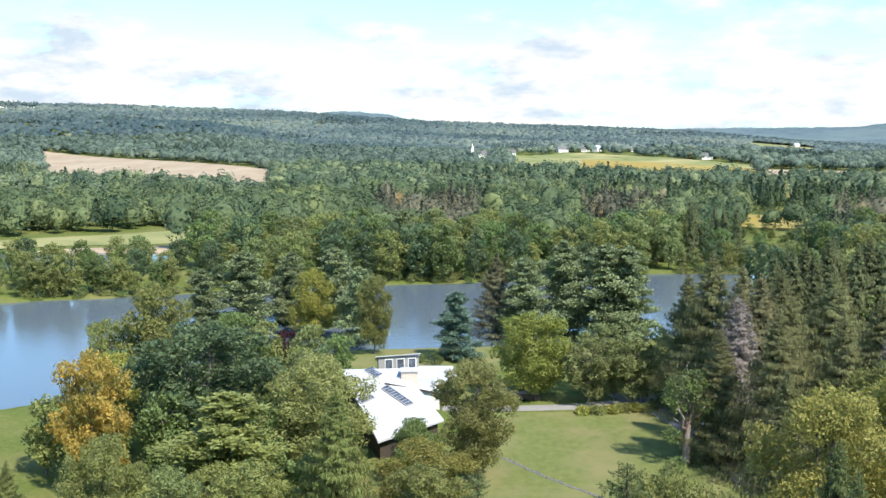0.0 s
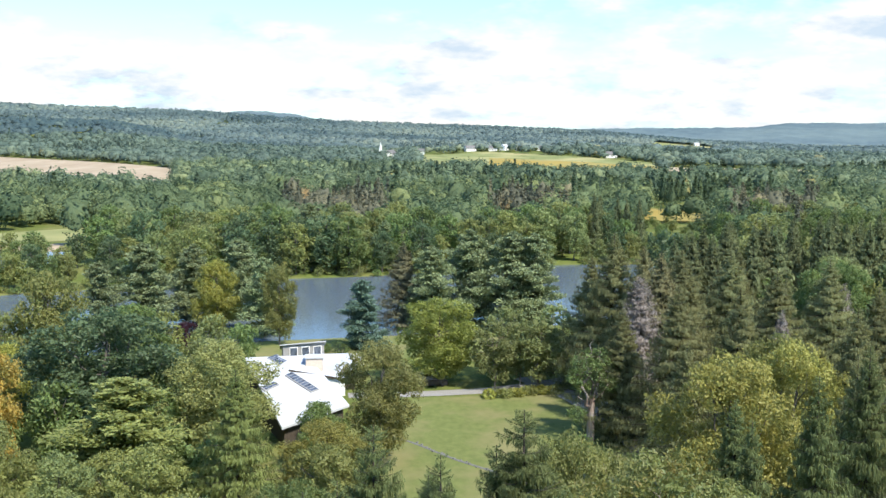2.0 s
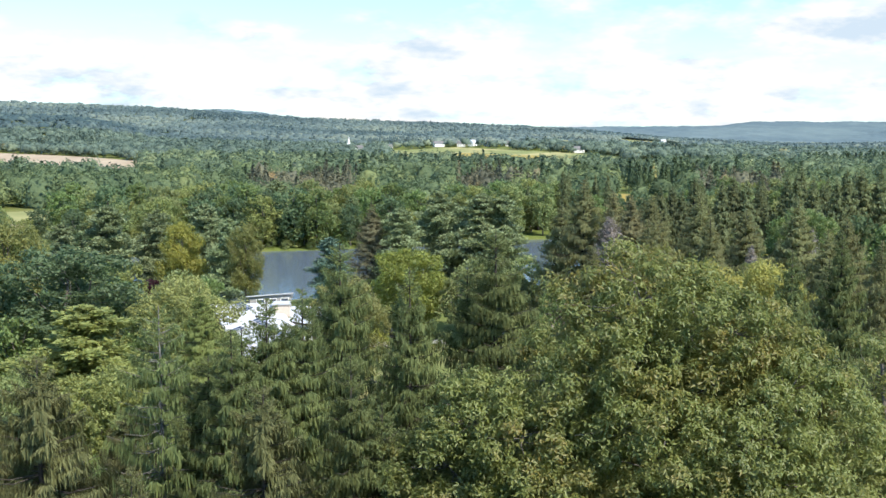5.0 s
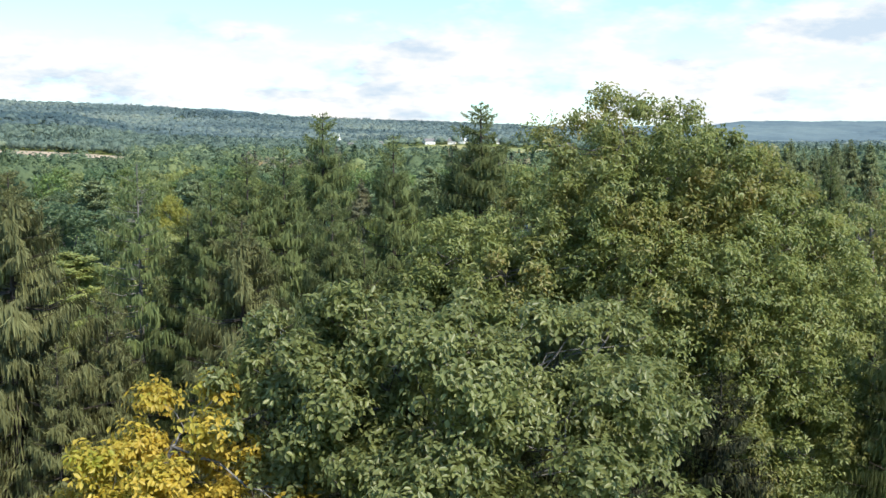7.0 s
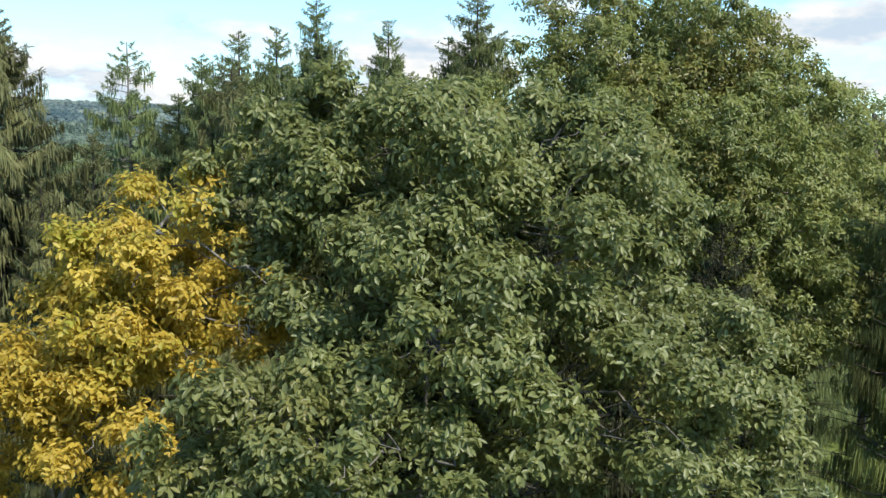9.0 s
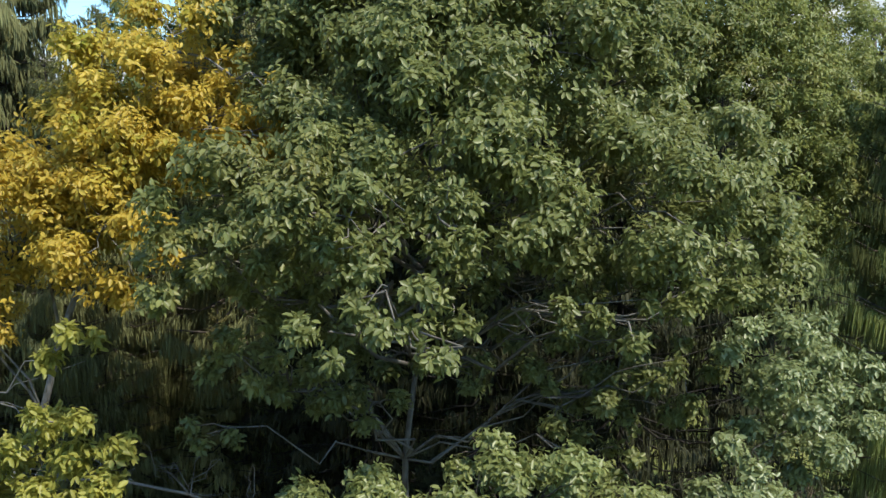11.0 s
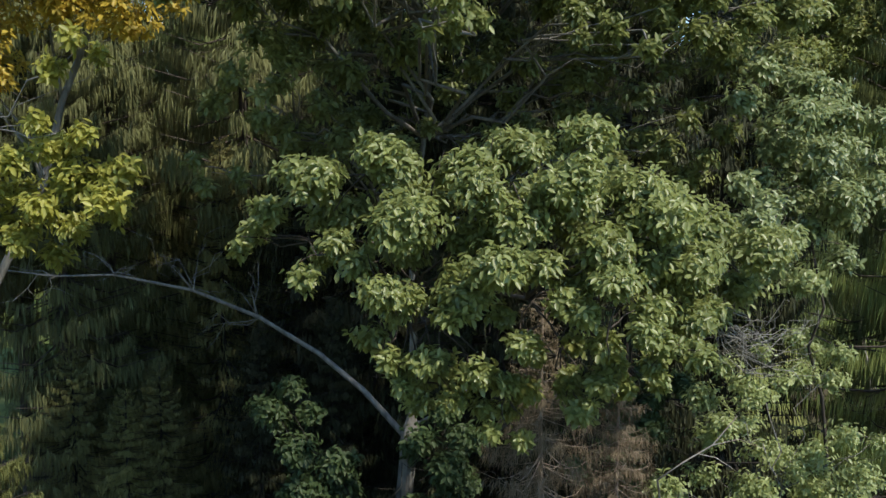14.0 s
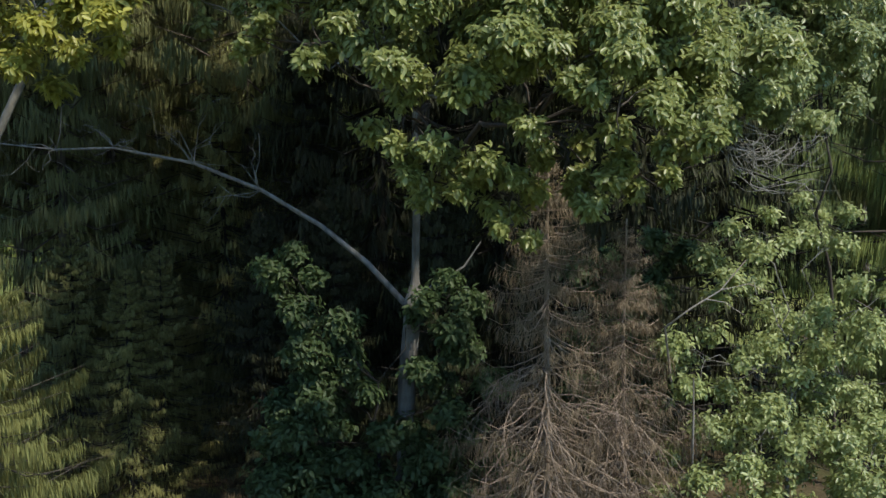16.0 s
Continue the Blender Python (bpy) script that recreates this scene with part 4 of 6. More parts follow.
# low growth along the far shore
for k in range(58):
    tx = -98 + 3.7 * k + rng.uniform(-1.5, 1.5)
    ty = float(lake_far(tx)) + rng.uniform(1.4, 5.0)
    if float(in_lake(tx, ty)) > 0.02 or (54 < tx < 62):
        continue
    plant(FARS[k % 4], tx, ty, rng.uniform(5.0, 8.5), rng.uniform(0, 6.28), rng.uniform(1.0, 1.35), TONES[rng.integers(len(TONES))], None, "low leafy tree on the far lake shore", "trees on the far shore", "shore_tree")

# ---- far woods ----
def far_woods(name, r0, r1, spacing, mat, seed, tufts, tuft, h=(9, 14), az=(-38, 42), label="", brown=False):
    """The crowns of a distant wood: each tree a lumpy crown of leafy tufts with a tone of its own, joined."""
    rg = np.random.default_rng(seed)
    area = 0.5 * (r1**2 - r0**2) * math.radians(az[1] - az[0])
    n = int(area / spacing**2)
    r = np.sqrt(rg.uniform(r0**2, r1**2, n))
    a = np.radians(rg.uniform(*az, n))
    x, y = r * np.sin(a), r * np.cos(a)
    deg = np.degrees(a)
    ok = in_lake(x, y) < 0.02
    for a0, a1, n0, n1, f0, f1 in FIELDS:
        s = (deg - a0) / (a1 - a0)
        ok &= ~((deg > a0) & (deg < a1) & (r > n0 + (n1 - n0) * s - 5) & (r < f0 + (f1 - f0) * s + 4))
    stands = np.zeros(n, bool)
    for a0, a1, n0, f0 in BROWN_STANDS:
        edge = 14 * np.sin(deg * 2.1 + n0) + 9 * np.sin(r / 13)
        stands |= (deg > a0 + 0.3 * np.sin(r / 17)) & (deg < a1 + 0.3 * np.sin(r / 23)) & (r > n0 + edge) & (r < f0 + edge)
    ok &= stands if brown else ~stands
    for hx, hy, hr in CLEARINGS:
        ok &= (x - hx) ** 2 + (y - hy) ** 2 > hr**2
        d2 = math.hypot(hx, hy)
        ok &= ~((np.abs((x * hy - y * hx) / d2) < hr * 0.6) & (r < d2) & (r > d2 - 240))
    x, y = x[ok], y[ok]
    n = len(x)
    stand = np.sin(x / 61 + np.sin(y / 97)) + np.sin(y / 83 + 2 * np.sin(x / 120))
    conifer = (stand > 1.45) | (rg.random(n) < (0.6 if brown else 0.05))
    big = rg.random(n) ** 1.4
    wide = spacing * ((0.39 if r0 < 900 else 0.50) + 0.27 * big) * np.where(conifer, 0.62, 1.0)
    th = rg.uniform(*h, n) * (0.82 + 0.35 * big) * np.where(conifer, 1.15, 1.0)
    z0 = land(x, y)
    rr, deg = np.hypot(x, y), np.degrees(np.arctan2(x, y))
    # grove darkens the left rise: a cloud's shadow put into the tree tone
    grove = 0.45 * sstep(-9, -12, deg) * sstep(1450, 1600, rr) * (1 - sstep(1800, 2000, rr))
    broad = 0.40 * np.sin(x / 170 + 1.5 * np.sin(y / 260)) * np.sin(y / 120 + 0.7 + np.sin(x / 210)) if r0 > 1400 else 0.0
    tone = np.clip(broad - grove + rg.normal(0.50, 0.24 if r0 < 900 else 0.13, n) + 0.10 * np.sin(x / 140 + y / 210) + 0.08 * stand - np.where(conifer, 0.28, 0.0), 0, 0.95)
    tone = np.where(rg.random(n) < (0.008 if r0 < 1400 else 0.0), 1.0, tone)

    def surface(q, d):
        """The place on crown q in the direction d: a lumpy dome, or a spire for a conifer."""
        lump = 1 + 0.30 * np.sin(4.1 * d[:, 0] + 1.7 * q) * np.sin(3.7 * d[:, 1] + 2.3 * q) + 0.12 * np.sin(7.3 * d[:, 2] + 5.0 * d[:, 0] + 0.9 * q)
        up = np.clip(0.5 + 0.5 * d[:, 2], 0.0, 1.0)
        flat = unit(d * [1, 1, 0] + 1e-6)
        spire = flat * (wide[q] * (1 - up) ** 0.8)[:, None] * lump[:, None]
        dome = d * wide[q][:, None] * lump[:, None]
        p = np.where(conifer[q][:, None], spire, dome)
        p[:, 2] = np.where(conifer[q], th[q] * (0.12 + 0.88 * up), th[q] * 0.58 + d[:, 2] * th[q] * 0.42 * lump)
        return p + np.stack([x[q], y[q], z0[q]], 1)

    # an inner body for each crown, and leafy tufts over it
    m = 6
    ang = np.arange(m) * 2 * np.pi / m
    rings = ((0.62, 0.78), (0.99, 0.12), (0.80, -0.60)) if tufts > 12 else ((0.66, 0.75), (0.99, -0.1))
    ball = np.concatenate([[[0, 0, 1.0]]] + [np.stack([a1 * np.cos(ang + 0.5 * j), a1 * np.sin(ang + 0.5 * j), np.full(m, b1)], 1) for j, (a1, b1) in enumerate(rings)])
    faces = [[0, 1 + j, 1 + (j + 1) % m] for j in range(m)]
    for i in range(len(rings) - 1):
        for j in range(m):
            e, f = 1 + i * m + j, 1 + i * m + (j + 1) % m
            faces += [[e, e + m, f], [f, e + m, f + m]]
    q = np.repeat(np.arange(n), len(ball))
    d = np.tile(ball, (n, 1)) + rg.normal(0, 0.10, (len(q), 3))
    mid = np.stack([x, y, z0 + th * 0.5], 1)[q]
    v = mid + (surface(q, d) - mid) * (0.80 if tufts > 12 else 0.93)
    tri = (np.arange(n)[:, None, None] * len(ball) + np.array(faces)[None]).reshape(-1, 3)
    tones = tone[q]
    round_ones = len(tri)
    w = np.repeat(np.arange(n), tufts)
    d = unit(rg.normal(size=(len(w), 3)) + [0, 0, 0.25])
    p = surface(w, d) + rg.normal(0, 0.06, d.shape) * wide[w][:, None]
    ahead = unit(np.cross(d, rg.normal(size=d.shape)) + d * 0.15 + [0, 0, -0.10])
    size = tuft * rg.uniform(0.6, 1.35, len(w))
    v2, t2 = blades(p - ahead * size[:, None] * 0.5, ahead, unit(d + [0, 0, 0.35] + rg.normal(0, 0.15, d.shape)), size, size * 0.72, 0.15)
    tri = np.concatenate([tri, t2 + len(v)])
    v = np.concatenate([v, v2])
    tones = np.concatenate([tones, np.repeat(np.clip(tone[w] + rg.normal(0, 0.09, len(w)), 0, 0.96), 4)])
    far = mesh_of(name, v, tris=tri, mat=mat)
    far.polygons.foreach_set("use_smooth", np.arange(len(tri)) < round_ones)
    far.attributes.new("tone", "FLOAT", "POINT").data.foreach_set("value", tones.astype(np.float32))
    return tagged(new(name, far), label, "woods", kind="stuff")


def woods_mat(name, tint, leafage=0.9, vary=1.0, relief=0.8):
    """Far foliage: a tone for each tree, and leafy grain of two sizes."""
    m, t, out = nodes_of(name)
    tone = t.nodes.new("ShaderNodeAttribute")
    tone.attribute_name = "tone"
    f = [1 + vary * k for k in (-0.45, -0.2, 0.0, 0.35, 0.7)]
    col = ramp(t, tone.outputs["Fac"], [(0.0, (tint[0] * f[0] * 0.85, tint[1] * f[0], tint[2] * f[0] * 1.1)), (0.3, tuple(f[1] * c for c in tint)), (0.5, tint), (0.75, (tint[0] * f[3] * 1.08, tint[1] * f[3], tint[2] * f[3] * 0.9)), (0.97, (tint[0] * f[4] * 1.2, tint[1] * f[4], tint[2] * f[4] * 0.8)), (1.0, (tint[0] * (1 + 1.4 * vary), tint[1] * (1 + 0.5 * vary), tint[2] * 0.9))])
    fine = noise_tex(t, leafage * 2.4, 4.0, 0.7)
    clump = noise_tex(t, leafage * 0.7, 3.0, 0.6)
    col = mix_rgb(t, ramp(t, fine, [(0.38, 0.32), (0.58, 0.0)]), col, tuple(0.45 * c for c in tint))
    col = mix_rgb(t, ramp(t, clump, [(0.52, 0.0), (0.68, 0.4)]), col, (tint[0] * 1.7, tint[1] * 1.55, tint[2] * 1.2))
    p = t.nodes.new("ShaderNodeBsdfPrincipled")
    p.inputs["Roughness"].default_value = 0.8
    p.inputs["Specular IOR Level"].default_value = 0.15
    t.links.new(col, p.inputs["Base Color"])
    t.links.new(bump(t, fine, relief * 0.5, 0.35 / leafage), p.inputs["Normal"])
    through_light = t.nodes.new("ShaderNodeBsdfTranslucent")
    t.links.new(col, through_light.inputs["Color"])
    both = t.nodes.new("ShaderNodeMixShader")
    both.inputs[0].default_value = 0.34
    t.links.new(p.outputs[0], both.inputs[1])
    t.links.new(through_light.outputs[0], both.inputs[2])
    t.links.new(both.outputs[0], out.inputs[0])
    return m


CLEARINGS = []
BROWN_STANDS = [(-3.8, 2.6, 318, 425), (8.2, 12.6, 335, 455), (21.5, 26, 330, 430)]  # bearings and distances of dull brown stands


def bearing(az, r):
    return r * math.sin(radians(az)), r * math.cos(radians(az))


VILLAGE = [(1.25, 1425, 9, 8, 4.5), (2.25, 1440, 14, 8, 4.0), (2.6, 1395, 8, 7, 3.5), (4.0, 1450, 12, 9, 4.5), (6.9, 1520, 16, 9, 5.0), (8.2, 1530, 12, 8, 4.5), (8.85, 1540, 13, 9, 5.5), (9.7, 1535, 9, 8, 5.0), (10.9, 1540, 8, 7, 4.5),
           (14.9, 1330, 14, 9, 4.5), (19.6, 2262, 12, 8, 3.5), (6.2, 434, 12, 7, 2.4), (24.5, 1700, 14, 10, 5.0)]
CHURCH = bearing(2.0, 1310)
CLEARINGS = [(*bearing(az, r), max(w, 10) * 0.9) for az, r, w, d, h in VILLAGE if r > 500] + [(*CHURCH, 30)]
M_WOODS_NEAR = woods_mat("valley_woods", (0.127, 0.177, 0.094), 0.32, 0.85)
M_WOODS_BROWN = woods_mat("brown_woods", (0.171, 0.175, 0.122), 0.32, 0.7)
# bluer with distance: haze is put into the colours of these woods
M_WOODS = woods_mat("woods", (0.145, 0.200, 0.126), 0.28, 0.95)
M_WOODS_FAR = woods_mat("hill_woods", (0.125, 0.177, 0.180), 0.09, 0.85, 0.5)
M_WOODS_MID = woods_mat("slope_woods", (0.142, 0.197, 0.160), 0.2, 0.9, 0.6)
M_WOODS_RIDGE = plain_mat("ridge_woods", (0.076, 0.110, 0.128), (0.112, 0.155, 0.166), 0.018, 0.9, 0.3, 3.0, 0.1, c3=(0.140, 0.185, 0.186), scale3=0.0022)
VIEW = (-25.5, 34)
far_woods("woods", 303, 520, 9.2, M_WOODS_NEAR, 201, 210, 1.15, (8.0, 14.5), VIEW, label="dense mixed green woods in the valley")
far_woods("woods", 303, 520, 6.6, M_WOODS_BROWN, 206, 130, 1.0, (9.0, 14.0), VIEW, label="dull grey-brown thinning woods in the valley", brown=True)
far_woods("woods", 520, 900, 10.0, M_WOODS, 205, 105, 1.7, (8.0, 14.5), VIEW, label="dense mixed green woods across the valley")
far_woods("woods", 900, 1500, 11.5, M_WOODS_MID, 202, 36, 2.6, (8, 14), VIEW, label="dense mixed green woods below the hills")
far_woods("hill_woods", 1500, 2750, 12.0, M_WOODS_FAR, 203, 5, 4.0, (8, 12), VIEW, label="hillside woods, distance haze put into their blue-green colour")
ridge_az, ridge_r = np.meshgrid(np.radians(np.linspace(-27, 36, 420)), np.linspace(2950, 4640, 70))
ridge_x, ridge_y = ridge_r * np.sin(ridge_az), ridge_r * np.cos(ridge_az)
canopy = 3.0 * np.sin(ridge_x / 23 + 2 * np.sin(ridge_y / 57)) * np.sin(ridge_y / 31 + ridge_x / 71) + np.random.default_rng(204).normal(0, 1.1, ridge_x.shape)
i = (np.arange(69)[:, None] * 420 + np.arange(419)[None]).ravel()
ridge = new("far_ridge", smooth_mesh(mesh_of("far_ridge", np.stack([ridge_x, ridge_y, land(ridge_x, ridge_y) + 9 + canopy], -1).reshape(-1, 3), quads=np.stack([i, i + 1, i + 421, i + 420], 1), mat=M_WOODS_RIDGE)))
tagged(ridge, "far wooded ridge, distance haze put into its blue colour", "backdrop", kind="structure")

# ---- young trees and spruces that fill the slopes beside the house ----
def scatter(n, x0, x1, y0, y1, gap, make, seed, taken):
    rg = np.random.default_rng(seed)
    done = 0
    for _ in range(n * 40):
        if done >= n:
            return
        x, y = rg.uniform(x0, x1), rg.uniform(y0, y1)
        if not free_of(x, y) or any((x - a) ** 2 + (y - b) ** 2 < gap * gap for a, b in taken) or (21 < x < 34 and 76 < y < 140) or (x < -0.36 * y and y > 100) or not -0.47 * y - 4 < x < 0.63 * y + 4:
            continue
        taken.append((x, y))
        make(x, y, rg)
        done += 1


taken = [(row[2], row[3]) for row in AROUND] + [(a, b) for a, b, *_ in RIGHT]
LOW_TONES = [M_GREEN, M_OLIVE, M_LIGHT, M_GREYGREEN, M_BLUEGREEN, M_OLIVE, M_GREEN]


def young_tree(x, y, rg):
    plant(OAKFINE[rg.integers(2)] if y < 68 else OAKS[rg.integers(4)] if y < 84 else FARS[rg.integers(4)], x, y, rg.uniform(7.0, 10.0), rg.uniform(0, 6.28), rg.uniform(0.85, 1.15), LOW_TONES[rg.integers(7)], None, "young leafy tree in the thicket beside the house", "thicket beside the house", "young_tree")


def slope_spruce(x, y, rg):
    plant(SPRUCES[rg.integers(3)], x, y, rg.uniform(13.5, 17.5), rg.uniform(0, 6.28), rg.uniform(1.0, 1.3), None, None, LBL_SPRUCE, "spruces beside the drive", "spruce_tree")


def slope_tree(x, y, rg):
    plant(FARS[rg.integers(4)], x, y, rg.uniform(12, 17), rg.uniform(0, 6.28), rg.uniform(0.8, 1.1), TONES[rg.integers(8)], None, "leafy tree standing among the spruces", "woods behind the spruces", "woodland_tree")


scatter(38, -72, -9, 58, 160, 4.6, young_tree, 401, taken)
scatter(6, -14, 1, 56, 82, 5.0, young_tree, 402, taken)
scatter(5, 44, 62, 70, 142, 6.0, slope_spruce, 403, taken)
scatter(26, 62, 130, 90, 205, 6.5, slope_tree, 404, taken)
scatter(16, -60, -24, 150, 196, 7, slope_tree, 405, taken)
scatter(6, 54, 76, 160, 176, 5, slope_tree, 406, taken)

# ---- trees close by ----
def ridged(spine, r, fork, sides=40):
    """A trunk with upright bark ridges and a flared foot that narrows sharply above its fork."""
    z = np.concatenate([np.linspace(spine[0, 2], fork + 1.5, 90), np.linspace(fork + 1.7, spine[-1, 2], 30)])
    way = np.stack([np.interp(z, spine[:, 2], spine[:, 0]), np.interp(z, spine[:, 2], spine[:, 1]), z], 1)
    up = (z - z[0]) / (z[-1] - z[0])
    rad = r * ((1 - up) * 0.9 + 0.12) * (1 - 0.5 * sstep(fork - 0.1, fork + 0.5, z)) + 0.10 * r * np.exp(-((z - fork) / 0.3) ** 2) + 0.3 * r * np.exp(-np.maximum(z, 0) / 0.35)
    v, q = tube(way, rad, sides)
    v = v.reshape(len(z), sides, 3)
    a = np.arange(sides)[None] * 2 * np.pi / sides
    zz = z[:, None]
    rib = 0.5 * np.sin(a * 11 + 1.3 * np.sin(zz * 3.1) + 0.6 * np.sin(zz * 7.7 + a)) + 0.5 * np.sin(a * 17 - 1.1 * np.sin(zz * 4.3 + 2) + 0.8 * np.sin(zz * 11 + 2 * a))
    v = way[:, None] + (v - way[:, None]) * (1 + 0.075 * rib + 0.05 * np.sin(a * 2 + zz * 0.9))[..., None]
    return v.reshape(-1, 3), q


def leafy(name, lobes, tips, leaf, seed, size=0.17, foot=(0, 0), trunk_r=0.16, trunk_top=None, bark=None, whorl=7, rich=True, gap=0.75, flat=0.8, limbs=2, gap_scale=0.9, clear=2, extra=None, wiggle=0.02, clump=(9, 0.40, 0.74), fork=None):
    """A broad-leaved tree seen close to: trunk, limbs to every lobe, twigs, and whorls of drooping leaves."""
    rg = np.random.default_rng(seed)
    tree = new(name)
    wood = Joined()
    arr = np.array(lobes)
    top = np.array(trunk_top)
    spine = bent((foot[0], foot[1], -0.3), top, rg, 0, wiggle, 11)
    if fork:
        wood.add(*ridged(spine, trunk_r, fork))
    else:
        wood.add(*tube(spine, np.linspace(1, 0.15, 11) ** 0.75 * trunk_r, 10))
    fine = clumps(lobes, rg, *clump, 0.85)
    p, d, pick = lobe_points(fine, tips, rg, shell=(0.35, 1.08), inner=0.35, flat=0.62, gap=gap, gap_scale=gap_scale)
    own = np.array([np.argmin(((arr[:, :3] - f[:3]) ** 2).sum(1) / arr[:, 3] ** 2) for f in np.array(fine)])
    pick = own[pick]
    for k, (x, y, z, r) in enumerate(lobes):
        near = np.linalg.norm(spine - [x, y, z - np.hypot(x - top[0], y - top[1]) * 0.5], axis=1)
        near[:clear] += 99
        limb = bent(spine[np.argmin(near)], (x, y, z), rg, 0.05, 0.10, 7)
        wood.add(*tube(limb, np.linspace(0.24, 0.08, 7) * trunk_r * min(1.0, 0.45 + 0.12 * max(0.0, z - arr[:, 2].min()) if extra else 1.0), 6))
        mine = np.flatnonzero(pick == k)
        for j in mine[:: max(1, len(mine) // max(2, int(5 * limbs * min(1.0, r * r * 0.6))))]:
            wood.add(*tube(bent(limb[rg.integers(3, 7)], p[j], rg, -0.03, 0.10, 5), np.linspace(0.10, 0.035, 5) * trunk_r, 4))
    part_of("trunk", wood.mesh("trunk", bark or M_BARK_GREY), tree)
    part_of("crown", whorls(p, d, size, whorl, leaf, rg, rich), tree)
    if extra:
        fine = clumps(extra[0], rg, 10, 0.43, 0.84, 0.8)
        p, d, _ = lobe_points(fine, extra[1], rg, shell=(0.2, 1.10), inner=0.5, flat=0.60, gap=0.5, gap_scale=1.7)
        boughs = Joined()
        mains = []
        for side in (-1, 1):
            main = bent(spine[4], np.array(extra[0])[:, :3].mean(0) + [side * 1.1, 0.6, -0.1], rg, 0.06, 0.05, 8)
            boughs.add(*tube(main, np.linspace(0.34, 0.12, 8) * trunk_r, 6))
            mains.append(main)
        for x, y, z, r in extra[0]:
            main = mains[int(x > np.array(extra[0])[:, 0].mean())]
            way = bent(main[rg.integers(5, 8)], (x, y, z), rg, 0.03, 0.08, 6)
            boughs.add(*tube(way, np.linspace(0.11, 0.04, 6) * trunk_r, 5))
            for _ in range(5):
                boughs.add(*tube(bent(way[rg.integers(3, 6)], np.array([x, y, z]) + unit(rg.normal(size=3)) * r * 0.8, rg, 0, 0.1, 4), np.linspace(0.07, 0.03, 4) * trunk_r, 4))
        part_of("limb", boughs.mesh("limb", M_BARK_DARK), tree)
        part_of("bough", whorls(p, d, size * 0.86, whorl, M_HICKORY_TURN_LIT, rg, True), tree, "lower boughs with yellowing leaves brightened to look sunlit")
    return tree


def whorls(p, d, size, whorl, leaf, rg, rich):
    """A mesh of leaf whorls, one at each point, that droop away from the twig's end."""
    n = len(p)
    q = np.repeat(np.arange(n), whorl)
    axis = unit(d * [0.9, 0.9, 0.5] + [0, 0, 0.5] + rg.normal(0, 0.22, d.shape))[q]
    ang = np.tile(np.arange(whorl) * 2 * np.pi / whorl, n) + np.repeat(rg.uniform(0, 6.28, n), whorl) + rg.normal(0, 0.25, n * whorl)
    a = unit(np.cross(axis, rg.normal(size=(n, 3))[q]))
    b = np.cross(axis, a)
    radial = np.cos(ang)[:, None] * a + np.sin(ang)[:, None] * b
    ahead = unit(radial + axis * rg.uniform(-0.1, 0.9, len(q))[:, None] + [0, 0, -0.38] + rg.normal(0, 0.18, radial.shape))
    face = unit(axis + [0, 0, 0.6] + rg.normal(0, 0.38, radial.shape))
    base = p[q] + axis * rg.uniform(-0.20, 0.06, len(q))[:, None] + radial * 0.02
    s = size * rg.uniform(0.65, 1.25, len(q))
    v, t = blades(base, ahead, face, s, s * rg.uniform(0.37, 0.50, len(q)), 0.16, rich, 0.22)
    return mesh_of("crown", v, tris=t, mat=leaf)


HICKORY = [(3.0, 17.6, 16.8, 2.2), (3.8, 18.2, 17.9, 1.4), (2.2, 18.6, 17.5, 1.4), (1.1, 18.3, 16.9, 1.5), (5.8, 18.9, 17.2, 1.5), (7.0, 19.2, 16.4, 1.6), (6.0, 20.8, 17.3, 1.3), (0.6, 18.6, 17.8, 1.2), (-0.2, 18.7, 17.0, 1.1), (1.8, 18.4, 18.2, 1.1), (6.3, 18.6, 17.8, 1.1), (1.7, 17.6, 15.6, 1.7), (5.2, 17.2, 16.4, 2.0), (2.8, 15.4, 14.8, 1.9), (5.8, 15.9, 13.8, 1.9), (0.6, 15.0, 13.8, 1.6),
           (7.4, 16.8, 14.2, 1.7), (8.4, 17.4, 12.8, 1.6), (3.7, 15.0, 13.7, 1.3), (2.6, 14.0, 12.2, 0.6), (1.4, 13.6, 13.9, 1.0), (0.4, 13.5, 13.5, 0.8), (2.6, 13.5, 13.6, 0.8), (1.8, 12.6, 12.8, 0.6), (1.1, 12.2, 12.4, 0.55), (2.3, 12.5, 12.1, 0.55), (4.75, 14.5, 12.1, 0.45), (5.5, 14.4, 12.0, 0.5), (7.0, 15.0, 12.5, 0.8), (-0.9, 14.6, 13.0, 0.9), (-0.4, 14.2, 13.9, 0.8),
           (1.5, 17.2, 11.9, 1.0), (3.3, 17.4, 12.0, 1.0), (4.9, 17.2, 12.1, 1.0), (6.3, 17.4, 11.9, 1.0), (0.2, 16.4, 12.2, 0.9), (2.4, 18.2, 10.9, 0.8), (5.0, 18.4, 11.0, 0.8), (6.6, 18.0, 10.7, 0.8), (3.8, 18.4, 10.3, 0.6),
           (0.2, 15.4, 11.4, 0.6), (-0.3, 16.6, 11.2, 0.7), (1.4, 18.4, 10.2, 0.6), (6.9, 17.6, 9.9, 0.9), (6.2, 17.2, 9.2, 0.7), (7.4, 17.0, 10.6, 0.8), (5.6, 17.6, 10.0, 0.7), (1.0, 16.8, 10.6, 0.7), (1.9, 17.0, 10.2, 0.6), (-0.8, 16.6, 9.9, 0.5), (0.7, 17.4, 10.3, 0.5)]
